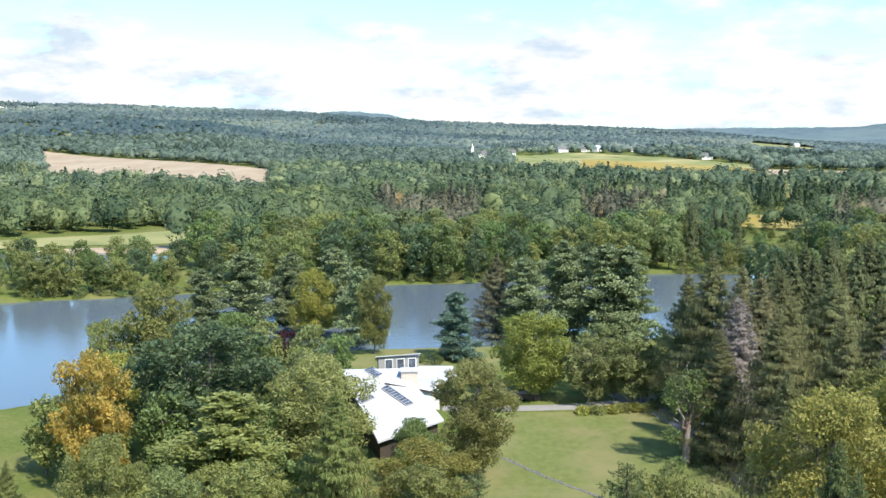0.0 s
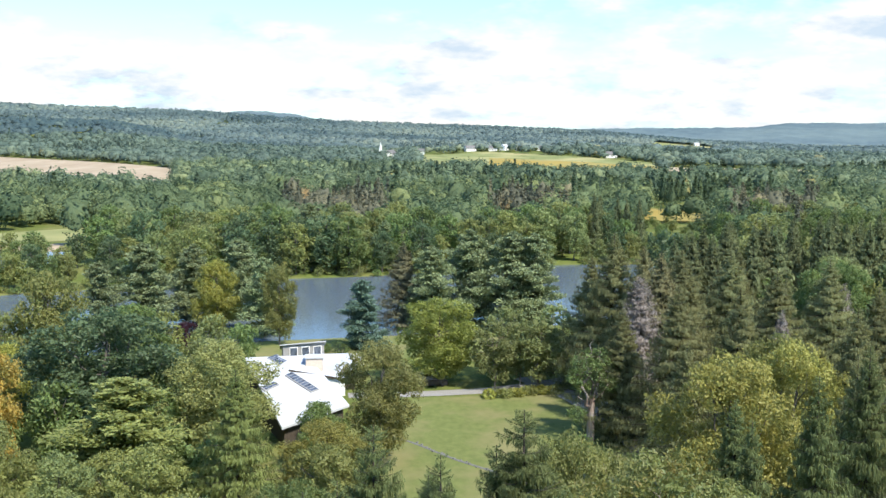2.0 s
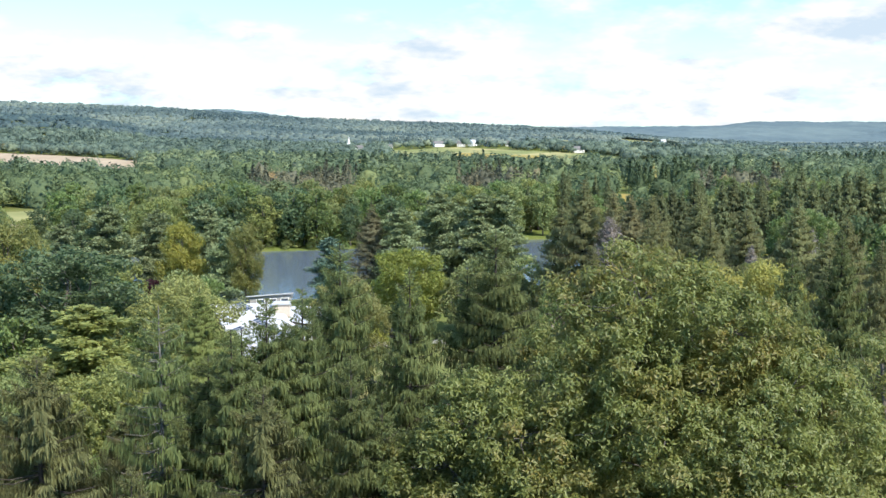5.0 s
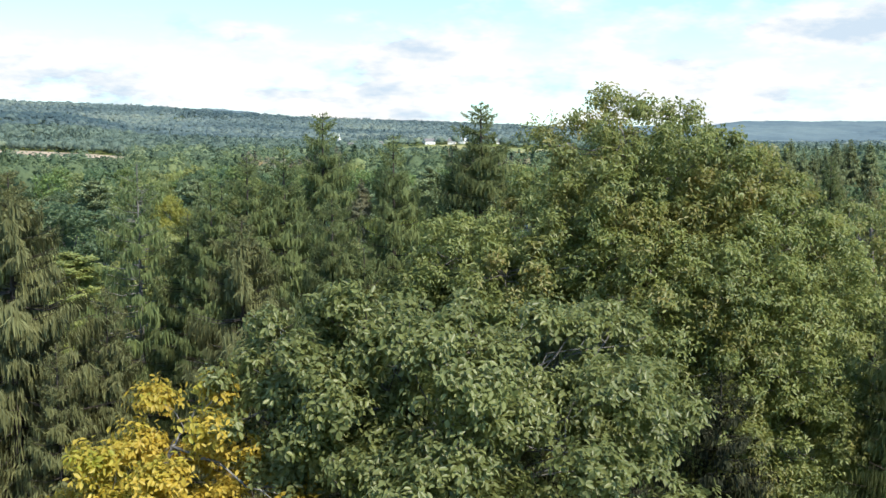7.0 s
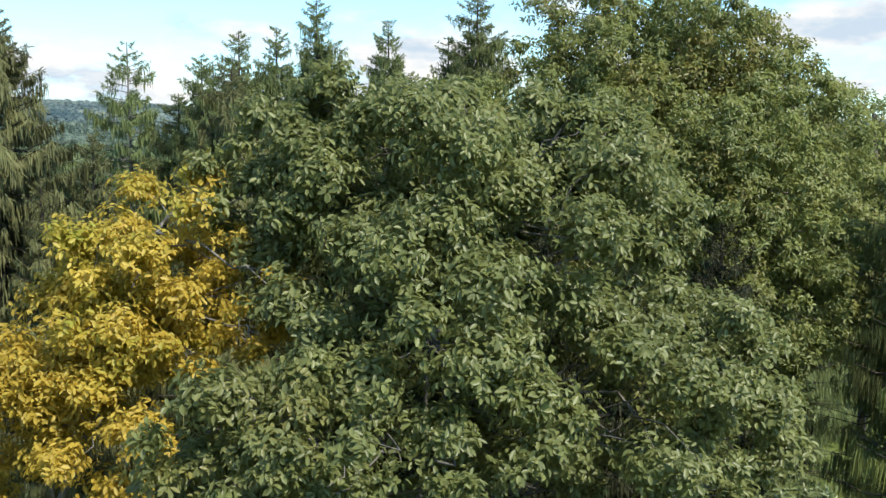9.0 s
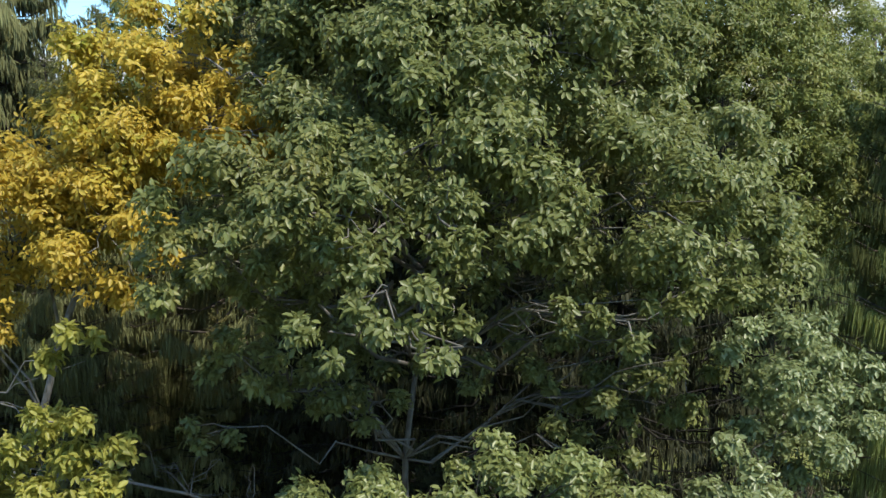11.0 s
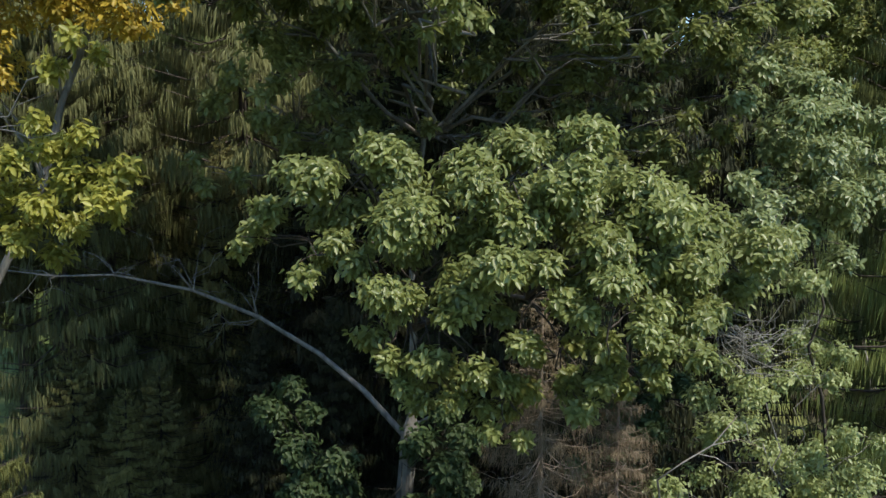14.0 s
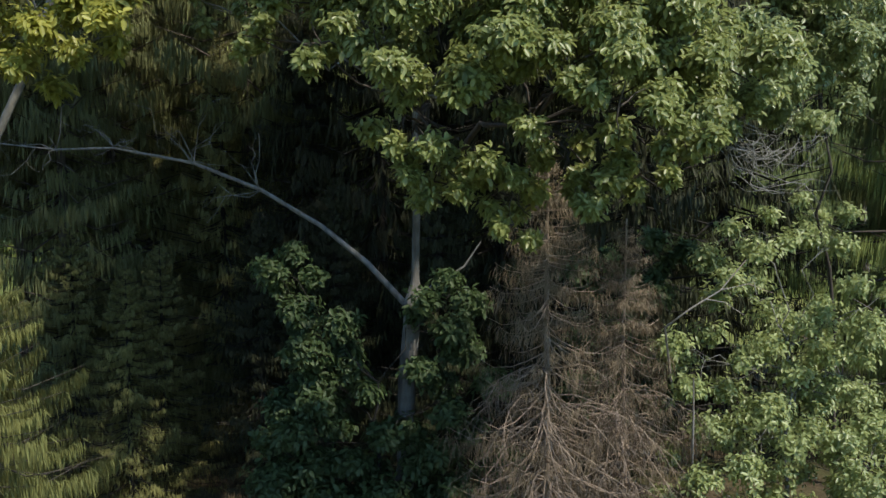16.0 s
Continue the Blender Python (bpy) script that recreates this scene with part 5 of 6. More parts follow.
HICKORY_SIDE = [(8.4, 16.0, 11.1, 0.9), (9.5, 17.2, 11.0, 1.0), (10.1, 16.7, 10.6, 0.9), (8.9, 16.2, 9.9, 1.0), (9.9, 16.6, 9.5, 0.9), (7.9, 15.3, 9.3, 0.9), (7.2, 14.6, 8.9, 0.7), (8.9, 15.9, 8.5, 0.8), (10.6, 17.2, 9.9, 0.9)]
HICKORY_LOW = [(-0.05, 13.8, 9.2, 0.35), (0.6, 13.3, 9.7, 0.6), (1.4, 12.7, 10.0, 0.75), (2.2, 12.6, 9.6, 0.9), (3.2, 12.4, 9.9, 0.8), (3.8, 12.6, 10.1, 0.75), (4.6, 12.5, 9.4, 0.9), (5.5, 12.9, 9.2, 0.9), (6.3, 13.4, 8.8, 0.8), (2.9, 12.2, 9.0, 0.7), (3.9, 12.0, 8.8, 0.7),
               (1.5, 12.1, 8.7, 0.55), (0.8, 12.7, 9.0, 0.45), (2.2, 12.1, 8.6, 0.5), (5.2, 12.3, 8.5, 0.6), (4.2, 11.6, 8.2, 0.5), (5.0, 11.6, 7.9, 0.4), (3.3, 12.4, 8.0, 0.45), (6.0, 13.2, 8.0, 0.55),
               (1.6, 12.6, 7.8, 0.40), (2.1, 12.4, 7.6, 0.45), (2.7, 12.5, 7.4, 0.45), (3.2, 12.7, 7.2, 0.4), (3.9, 12.9, 7.6, 0.4), (3.3, 14.3, 10.2, 0.5), (4.6, 14.4, 9.6, 0.6), (3.2, 12.7, 6.75, 0.35), (2.2, 12.9, 7.3, 0.4), (4.2, 12.6, 7.2, 0.4), (4.8, 12.5, 7.4, 0.4)]
hickory = tagged(leafy("hickory_tree", HICKORY, 25000, M_HICKORY, 301, 0.136, (2.35, 19.4), 0.195, (3.2, 17.9, 17.6), M_BARK_HICKORY, whorl=6, clear=5, gap=0.85, gap_scale=1.2, clump=(10, 0.36, 0.80), extra=(HICKORY_LOW, 14000), wiggle=0.005, fork=4.75), "tall green hickory with whorls of drooping leaves", "tree")
tagged(leafy("hickory_tree", HICKORY_SIDE, 3600, M_SHRUB, 307, 0.125, (12.2, 20.2), 0.05, (9.3, 16.9, 10.6), M_BARK_DARK, whorl=6, gap=0.7, gap_scale=1.4), "pale green young hickory beside a tall one", "tree")
rg = np.random.default_rng(77)
limb = Joined()
arch = np.array([(2.53, 19.56, 4.58), (1.78, 19.89, 5.4), (0.91, 20.21, 6.11), (-0.3, 20.53, 6.84), (-1.64, 20.84, 7.37), (-3.23, 21.14, 7.67), (-4.35, 21.29, 7.64), (-5.95, 21.58, 7.81)])
limb.add(*tube(arch, np.linspace(0.065, 0.012, 8), 7))
limb.add(*tube([(2.5, 19.4, 4.55), (2.75, 19.3, 4.85), (3.1, 19.2, 5.05), (3.6, 19.05, 5.4), (3.9, 18.9, 5.9)], [0.05, 0.04, 0.032, 0.024, 0.012], 6))
for k in range(34):
    a = arch[rg.integers(3, 8)] + rg.normal(0, 0.03, 3)
    b = a + np.array([rg.uniform(-1.3, 0.7), rg.uniform(-0.4, 0.4), rg.uniform(-0.7, 1.2)])
    twig = bent(a, b, rg, 0.1, 0.15, 5)
    limb.add(*tube(twig, np.linspace(0.012, 0.004, 5), 4))
    limb.add(*tube(bent(twig[2], twig[2] + rg.normal(0, 0.3, 3), rg, 0, 0.2, 4), np.linspace(0.007, 0.003, 4), 3))
part_of("bare_limb", limb.mesh("bare_limb", M_BARK_GREY), hickory, "long bare arching grey limb")
tangle = Joined()
for k in range(34):
    a = np.array([6.55, 13.6, 7.8]) + rg.normal(0, 0.12, 3)
    b = np.array([rg.uniform(6.4, 8.0), rg.uniform(13.1, 14.0), rg.uniform(6.9, 8.3)])
    tangle.add(*tube(bent(a, b, rg, -0.24, 0.16, 7), np.linspace(0.008, 0.0025, 7), 4))
part_of("dead_twig", tangle.mesh("dead_twig", M_BARK_GREY), hickory, "tangle of bare grey twigs")
YELLOW = [(-1.35, 18.6, 16.5, 1.15), (-1.7, 18.2, 15.3, 1.5), (-2.4, 18.0, 15.6, 1.1), (-0.9, 18.3, 15.8, 1.0), (-2.2, 17.8, 14.8, 1.2), (-1.2, 17.6, 14.4, 1.1), (-3.0, 17.9, 14.6, 1.5), (-0.3, 18.3, 15.1, 1.0), (0.3, 18.0, 14.7, 0.8), (-4.2, 17.6, 13.5, 1.6), (-2.4, 17.2, 13.2, 1.5), (-5.0, 17.8, 12.1, 1.3), (-5.6, 17.6, 12.9, 1.5), (0.3, 17.4, 15.4, 0.6), (0.0, 17.0, 14.8, 0.65)]
YELLOW_LOW = [(-2.4, 15.8, 9.6, 0.8), (-2.6, 15.6, 11.7, 0.6), (-3.2, 16.0, 9.9, 0.8), (-4.4, 16.4, 9.4, 1.0), (-5.6, 16.6, 9.6, 1.0), (-3.4, 16.2, 8.9, 0.6), (-2.9, 15.5, 10.5, 0.5)]
tagged(leafy("hickory_tree", YELLOW, 8200, M_YELLOW, 302, 0.128, (-8.0, 20.0), 0.12, (-1.6, 18.4, 16.2), whorl=6), "golden yellow autumn hickory beside a green one", "tree")
tagged(leafy("hickory_tree", YELLOW_LOW, 1300, M_YELLOWGREEN, 303, 0.15, (-8.5, 18.6), 0.08, (-5.2, 17.2, 10.0), whorl=6), "yellow-green leaning hickory sapling", "tree")
OAK_BIG = [(11.8, 28.6, 20.6, 2.2), (9.2, 28.2, 19.8, 2.0), (9.6, 27.0, 18.4, 1.8), (14.2, 27.9, 18.6, 2.0), (12.2, 26.8, 17.6, 2.0), (12.0, 26.3, 15.4, 2.0), (9.4, 26.9, 15.0, 1.9), (13.2, 28.6, 20.2, 1.8), (15.4, 28.4, 17.8, 2.0), (10.2, 29.6, 20.9, 2.5), (8.2, 29.2, 18.9, 2.2), (12.5, 28.6, 19.0, 2.5), (10.4, 27.3, 17.2, 2.7), (13.6, 27.2, 16.3, 2.3), (15.2, 27.6, 14.6, 2.0), (8.0, 28.0, 15.6, 2.2), (11.4, 26.6, 13.8, 2.4), (14.2, 26.4, 13.2, 2.0), (9.0, 27.0, 12.4, 1.9), (12.6, 26.6, 11.0, 2.0)]
tagged(leafy("oak_tree", OAK_BIG, 26000, M_OAK, 304, 0.155, (11, 29), 0.26, (10.4, 29.2, 21.5), M_BARK, 6, False, 0.3, gap_scale=1.5, clump=(18, 0.30, 0.86)), "huge round olive-green oak above the spruces", "tree")
OAK_R = [(19.5, 32, 17.6, 2.2), (17.6, 31, 16.2, 2.0), (21.5, 32, 16.0, 2.4), (18.8, 30, 14.2, 2.2), (21.8, 30.5, 13.4, 2.2), (17.2, 30, 12.6, 1.8), (20, 29.5, 11.0, 2.2)]
tagged(leafy("oak_tree", OAK_R, 9000, M_OAK, 305, 0.155, (19.5, 31.5), 0.22, (19.5, 31.8, 18.6), M_BARK, 6, False, 0.4, gap_scale=1.5, clump=(15, 0.32, 0.84)), "round olive-green oak beside a larger one", "tree")
OAK_B = [(5.0, 28.8, 18.2, 1.6), (6.2, 27.6, 17.8, 1.6), (4.0, 28.6, 16.8, 1.6), (6.6, 26.8, 16.0, 1.8), (5.2, 27.4, 15.6, 1.7), (4.6, 27.4, 13.8, 1.7), (7.2, 26.8, 13.6, 1.7), (6.0, 26.4, 12.0, 1.6)]
tagged(leafy("oak_tree", OAK_B, 8000, M_OAK, 306, 0.155, (5.6, 28), 0.16, (5.4, 28, 17.6), M_BARK, 6, False, 0.5, gap_scale=1.5, clump=(14, 0.34, 0.82)), "smaller oak filling the gap between crowns", "tree")

NEAR_ROW = [(1.35, 35.9, 22.5, 1.0), (3.7, 34.6, 21.7, 0.9), (6.95, 36.0, 22.9, 1.2), (6.0, 36.6, 21.4, 1.0), (-1.1, 33.0, 21.1, 0.95), (0.05, 33.4, 21.3, 0.95), (-2.15, 32.0, 20.3, 0.95), (-6.3, 25.9, 20.9, 1.0), (-9.6, 31.0, 19.0, 1.1), (-5.0, 24.4, 17.0, 0.8), (-4.2, 26.2, 18.0, 0.8), (-6.9, 28.6, 18.0, 0.8), (-7.6, 24.6, 16.0, 0.8), (-0.9, 27.0, 19.6, 0.95), (1.5, 29.8, 19.9, 0.95),
            (2.4, 29.5, 18.4, 1.1), (-1.9, 33.0, 20.1, 1.25), (-0.9, 33.8, 19.9, 1.25), (-3.0, 33.2, 19.2, 1.25), (5.0, 31.0, 19.2, 1.0), (-7.6, 27.0, 16.6, 1.1), (-10.0, 33.0, 17.0, 1.1), (16.8, 25, 18.5, 1.0), (20.5, 25.5, 17.5, 1.0),
            (-6.6, 40, 15.6, 1.4), (-3.9, 40, 16.6, 1.4), (-2.3, 40.5, 17.4, 1.4), (-0.7, 40, 17.6, 1.4), (1.3, 41, 17.4, 1.3), (4.0, 44, 17.8, 1.3), (-9.0, 40, 13.5, 1.2)]
for k, (tx, ty, th, wide) in enumerate(NEAR_ROW):
    proto = TALLSPRUCE if tx < -6 or -4 < tx < 1 and ty < 29 else NEARSPRUCE[k % 2] if ty < 36.2 else ROWSPRUCE[k % 3]
    # tall spruces behind the crowns get the needle darkened to look shaded
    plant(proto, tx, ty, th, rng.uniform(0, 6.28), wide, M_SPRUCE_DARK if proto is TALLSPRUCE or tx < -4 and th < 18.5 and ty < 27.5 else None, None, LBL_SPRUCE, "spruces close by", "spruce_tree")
tree = tagged(spruce("spruce_tree", 20.8, 8.4, 3.0, 425, 17000, M_SPRUCE, 0.46, 0.030, 0.80, 6, bark=M_BARK_GREY, bare=0.22, hang=0.9, fine=False, broad=2.4, shelf=0.14, frond=0.28, stray=0.08, trunk_r=0.2), "thin green spruce with its grey trunk showing", "tree", "spruces close by")
tree.location = (-4.6, 33.7, ground_z(-4.6, 33.7))
UNDER = [(-3.4, 27.8, 12.0, 1.2, M_SPRUCE_SHADE), (-1.4, 25.4, 10.5, 1.2, M_SPRUCE_SHADE), (0.6, 24.6, 11.5, 1.2, M_SHADE_NEEDLE), (-4.6, 23.2, 6.0, 1.5, M_SPRUCE_SHADE), (-2.6, 22.6, 5.6, 1.5, M_SPRUCE_SHADE), (-0.4, 22.2, 6.4, 1.4, M_SHADE_NEEDLE), (1.2, 21.8, 7.0, 1.3, M_SHADE_NEEDLE),
         (6.6, 25.6, 16.0, 1.3, M_SHADE_NEEDLE), (2.4, 24.4, 15.0, 1.3, M_SHADE_NEEDLE), (8.0, 22.4, 15.0, 1.5, M_SHADE_NEEDLE), (11.2, 24.5, 15.5, 1.4, M_SHADE_NEEDLE), (5.2, 23.4, 15.0, 1.4, M_SHADE_NEEDLE), (3.4, 21.2, 8.0, 1.2, M_SHADE_NEEDLE), (-6.2, 20.6, 5.6, 1.6, M_SPRUCE_SHADE), (-3.2, 21.8, 5.2, 1.5, M_SPRUCE_SHADE)]
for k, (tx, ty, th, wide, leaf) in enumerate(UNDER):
    plant(SHADESPRUCE[k % 2], tx, ty, th, rng.uniform(0, 6.28), wide * 0.75, leaf, M_BARK_BLACK, "young spruce under taller trees, shade put into its colour", "shaded young spruces", "spruce_tree")
tree = tagged(spruce("spruce_tree", 6.4, 6.4, 0.4, 424, 34000, M_SPRUCE_EDGE, 0.26, 0.012, 0.42, 6, hang=0.85, fine=False, broad=3.0, shelf=0.12, frond=0.22, stray=0.06), "young olive-green spruce at the wood's edge", "tree", "spruces close by")
tree.location = (-4.5, 15.5, ground_z(-4.5, 15.5))
for tx, ty, th, seed, leaf in ((17.4, 24.6, 18.0, 421, M_SPRUCE), (15.4, 20.4, 17.0, 422, M_SPRUCE_LIGHT)):
    tree = tagged(spruce("spruce_tree", th, 9.6, 0.6, seed, 42000, leaf, 0.52, 0.014, 0.95, 6, hang=0.95, droop=0.36, shelf=0.06, broad=4.0, frond=0.16, stray=0.06), "green spruce with long curtains of hanging twigs", "tree", "spruces close by")
    tree.location = (tx, ty, ground_z(tx, ty))
def dead_spruce(x, y, h, width, seed, count, lean):
    """A dead spruce: a bare trunk, curtains of brittle twigs, and thin drooping branches, longer towards +x to fit the
    camera's view.
    """
    tree = tagged(spruce("dead_spruce", h, width, 0.5, seed, count, M_DEADBROWN, 0.36, 0.009, 0.40, 8, M_DEADWOOD, droop=0.6, hang=0.72, cone=0.85, shelf=0.0, stray=0.28, frond=0.3), "dead brown spruce with bare hanging twigs", "tree", "dead spruces")
    rg = np.random.default_rng(seed + 1)
    spray = Joined()
    for k in range(70):
        a, zb = rg.uniform(0, 6.28), rg.uniform(0.5, 0.52 * h)
        out = rg.uniform(0.36, 0.56) * width * (1 - 0.55 * zb / h) * (1 + lean * np.cos(a))
        u = np.linspace(0, 1, 8)
        way = np.stack([np.cos(a + 0.4 * u) * out * u, np.sin(a + 0.4 * u) * out * u, zb + 0.22 * np.sin(u * 2.4) - rg.uniform(0.45, 0.95) * out * u**1.8 * 0.8], 1) + rg.normal(0, 0.025, (8, 3))
        way[:, 2] = np.maximum(way[:, 2], 0.05)
        spray.add(*tube(way, np.linspace(0.014, 0.004, 8), 5))
        for _ in range(16):
            q = way[rg.integers(2, 8)]
            tip = q + np.array([rg.normal(0, 0.16), rg.normal(0, 0.16), -rg.uniform(0.15, 0.65)])
            tip[2] = max(0.03, tip[2])
            spray.add(*tube(bent(q, tip, rg, 0.10, 0.10, 4), np.linspace(0.0055, 0.002, 4), 3))
    part_of("dead_branch", spray.mesh("dead_branch", M_DEADWOOD), tree, "bare grey-brown drooping branches")
    tree.location = (x, y, ground_z(x, y))


dead_spruce(4.55, 16.3, 7.8, 4.4, 411, 13000, 0.25)
dead_spruce(6.1, 16.9, 6.3, 3.6, 415, 11000, 0.15)


def shrub(name, lobes, tips, leaf, seed, size, label, bark=None):
    """A bush of several stems with whorls of small leaves."""
    mid = np.array(lobes)[:, :3].mean(0)
    return tagged(leafy(name, lobes, tips, leaf, seed, size, (mid[0], mid[1]), 0.06, (mid[0], mid[1], mid[2] + 0.6), bark or M_BARK_GREY, 6, True, 0.5, flat=0.9), label, "shrub")


shrub("shrub", [(0.2, 18.9, 5.4, 0.7), (0.8, 18.6, 4.3, 0.9), (1.2, 18.5, 3.2, 0.85), (3.1, 18.5, 4.8, 0.8), (3.3, 18.3, 3.4, 0.9), (0.4, 18.3, 2.6, 1.0), (1.9, 18.0, 2.0, 1.0), (3.4, 18.0, 1.9, 1.0), (0.4, 18.0, 1.1, 1.1), (2.2, 17.8, 0.9, 1.1), (3.6, 18.0, 0.9, 0.9)], 9500, M_DARK_SHRUB, 412, 0.145, "green shrub round a trunk foot, darkened to look shaded", M_BARK_BLACK)
shrub("shrub", [(6.3, 19.0, 5.2, 0.7), (7.1, 18.9, 4.9, 0.8), (6.6, 18.8, 4.0, 0.8), (7.6, 18.8, 5.7, 0.6), (7.2, 18.7, 3.2, 0.9), (6.0, 18.6, 2.8, 0.8)], 3200, M_DARK_SHRUB, 414, 0.14, "green shrub behind a dead spruce, darkened to look shaded", M_BARK_BLACK)
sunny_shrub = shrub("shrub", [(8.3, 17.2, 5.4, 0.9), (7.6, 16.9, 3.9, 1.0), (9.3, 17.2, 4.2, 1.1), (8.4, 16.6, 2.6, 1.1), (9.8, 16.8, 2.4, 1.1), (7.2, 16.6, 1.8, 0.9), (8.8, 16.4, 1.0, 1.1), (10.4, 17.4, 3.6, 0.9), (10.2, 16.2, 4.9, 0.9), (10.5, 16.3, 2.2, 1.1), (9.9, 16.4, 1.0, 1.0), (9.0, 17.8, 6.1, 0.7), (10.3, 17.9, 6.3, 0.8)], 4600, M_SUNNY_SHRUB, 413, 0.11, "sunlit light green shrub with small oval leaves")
stems = Joined()
for stem, r in (([(6.9, 16.7, 3.6), (6.5, 16.0, 4.7), (6.9, 15.85, 5.05), (7.35, 15.75, 5.35), (7.75, 15.7, 5.85)], 0.022), ([(7.1, 15.8, 5.2), (7.4, 15.7, 5.15), (7.7, 15.6, 4.95)], 0.010), ([(7.35, 15.75, 5.35), (7.8, 15.7, 5.45), (8.2, 15.6, 5.3)], 0.009), ([(7.2, 16.4, 2.2), (7.0, 15.9, 3.2), (6.9, 15.7, 3.9)], 0.024)):
    stems.add(*tube(np.array(stem), np.linspace(r, r * 0.4, len(stem)), 6))
part_of("bare_stem", stems.mesh("bare_stem", M_BARK_PALE), sunny_shrub, "bare pale leaning stems")

# ---- house and other built things ----
M_ROOF = plain_mat("white_metal_roof", (0.43, 0.45, 0.48), (0.50, 0.51, 0.535), 0.5, 0.5, 0.05, 0.01, 0.3, c3=(0.38, 0.395, 0.42), scale3=0.25)
M_WALL = plain_mat("grey_board_wall", (0.24, 0.235, 0.225), (0.33, 0.32, 0.31), 3.0, 0.8, 0.2, 0.01, stretch=(6, 6, 0.4))
M_STUCCO = plain_mat("beige_stucco", (0.50, 0.42, 0.35), (0.60, 0.52, 0.44), 4.0, 0.9, 0.3, 0.01)
M_DARKWOOD = plain_mat("dark_wood", (0.035, 0.028, 0.022), (0.08, 0.065, 0.05), 4.0, 0.8, 0.3, 0.01, stretch=(5, 5, 0.4))
M_WHITE = plain_mat("white_paint", (0.72, 0.72, 0.70), (0.80, 0.80, 0.78), 2.0, 0.6, 0.1, 0.01)
M_SHINGLE = plain_mat("grey_shingle", (0.10, 0.10, 0.10), (0.20, 0.19, 0.19), 1.5, 0.9, 0.3, 0.02)
M_BLACK = plain_mat("black_paint", (0.012, 0.012, 0.014), (0.03, 0.03, 0.034), 2.0, 0.3, 0.0, 0.01, 0.5)
M_RUBBER = plain_mat("rubber", (0.015, 0.015, 0.015), (0.03, 0.03, 0.03), 8.0, 0.85, 0.1, 0.005)


def glass_mat():
    m, t, out = nodes_of("dark_glass")
    p = t.nodes.new("ShaderNodeBsdfPrincipled")
    p.inputs["Base Color"].default_value = (0.06, 0.075, 0.10, 1)
    p.inputs["Roughness"].default_value = 0.06
    p.inputs["Specular IOR Level"].default_value = 0.8
    t.links.new(ramp(t, noise_tex(t, 1.5, 3.0), [(0.4, (0.04, 0.05, 0.07)), (0.6, (0.10, 0.12, 0.16))]), p.inputs["Base Color"])
    t.links.new(p.outputs[0], out.inputs[0])
    return m


M_GLASS = glass_mat()


def slab(corners, thick, mat, name="slab"):
    """A board whose upper face has the given corners, in order, and that reaches straight down by thick (a number, or one for each corner)."""
    top = [Vector(c) for c in corners]
    n = len(top)
    thick = [thick] * n if isinstance(thick, (int, float)) else thick
    bm = bmesh.new()
    a = [bm.verts.new(c) for c in top]
    b = [bm.verts.new(c - Vector((0, 0, h))) for c, h in zip(top, thick)]
    bm.faces.new(a)
    bm.faces.new(b[::-1])
    for k in range(n):
        bm.faces.new((a[k], b[k], b[(k + 1) % n], a[(k + 1) % n]))
    bmesh.ops.recalc_face_normals(bm, faces=bm.faces[:])
    bmesh.ops.bevel(bm, geom=bm.edges[:], offset=0.015, segments=1, affect="EDGES")
    me = bpy.data.meshes.new(name)
    bm.to_mesh(me)
    bm.free()
    me.materials.append(mat)
    return me


def box(x0, x1, y0, y1, z0, z1, mat, name="box"):
    return slab([(x0, y0, z1), (x1, y0, z1), (x1, y1, z1), (x0, y1, z1)], z1 - z0, mat, name)


def lerp_quad(q, u, v, lift=0.0):
    a, b, c, d = (Vector(p) for p in q)
    return (a * (1 - u) + b * u) * (1 - v) + (d * (1 - u) + c * u) * v + Vector((0, 0, lift))


house = tagged(new("house"), "low white-roofed house with skylights among trees", "house")
BL, FT, RT, BR = (-12.4, 119.5, 6.6), (-6.9, 103.6, 2.5), (0.2, 110.5, 2.9), (-5.0, 121.5, 6.3)
MAIN = [BL, FT, RT, BR]
roof = part_of("roof", slab([BL, FT, RT, BR], 0.28, M_ROOF), house, "white sheet metal roof")
part_of("wall", slab([lerp_quad(MAIN, u, v, -0.30) for u, v in ((0.04, 0.06), (0.95, 0.06), (0.95, 0.94), (0.04, 0.94))], [6.4, 2.6, 2.9, 6.2], M_DARKWOOD), house, "dark timber wall under the eaves")
SKYLIGHTS = [([(-9.74, 119.83, 6.28), (-8.62, 121.2, 6.40), (-7.21, 119.76, 5.9), (-8.14, 118.25, 5.72)], 6), ([(-7.32, 115.75, 5.08), (-6.51, 116.87, 5.2), (-3.27, 113.22, 3.97), (-4.15, 112.28, 3.9)], 9), ([(-9.83, 111.9, 4.65), (-8.31, 113.87, 4.84), (-7.82, 113.28, 4.64), (-9.27, 111.22, 4.43)], 2)]


def roof_z(x, y):
    """The height of the main roof's plane."""
    n = (Vector(FT) - Vector(BL)).cross(Vector(RT) - Vector(BL))
    return BL[2] - (n.x * (x - BL[0]) + n.y * (y - BL[1])) / n.z


for quad, n in SKYLIGHTS:
    quad = [(x, y, roof_z(x, y) + 0.16) for x, y, _ in quad]
    light = part_of("skylight", slab(quad, 0.22, M_WALL), house, "skylight with grey frame and dark panes")
    for k in range(n):
        cells = [(0.08, (k + 0.1) / n), (0.92, (k + 0.1) / n), (0.92, (k + 0.9) / n), (0.08, (k + 0.9) / n)]
        part_of("pane", slab([lerp_quad(quad, u, v, 0.03) for u, v in cells], 0.03, M_GLASS), light)
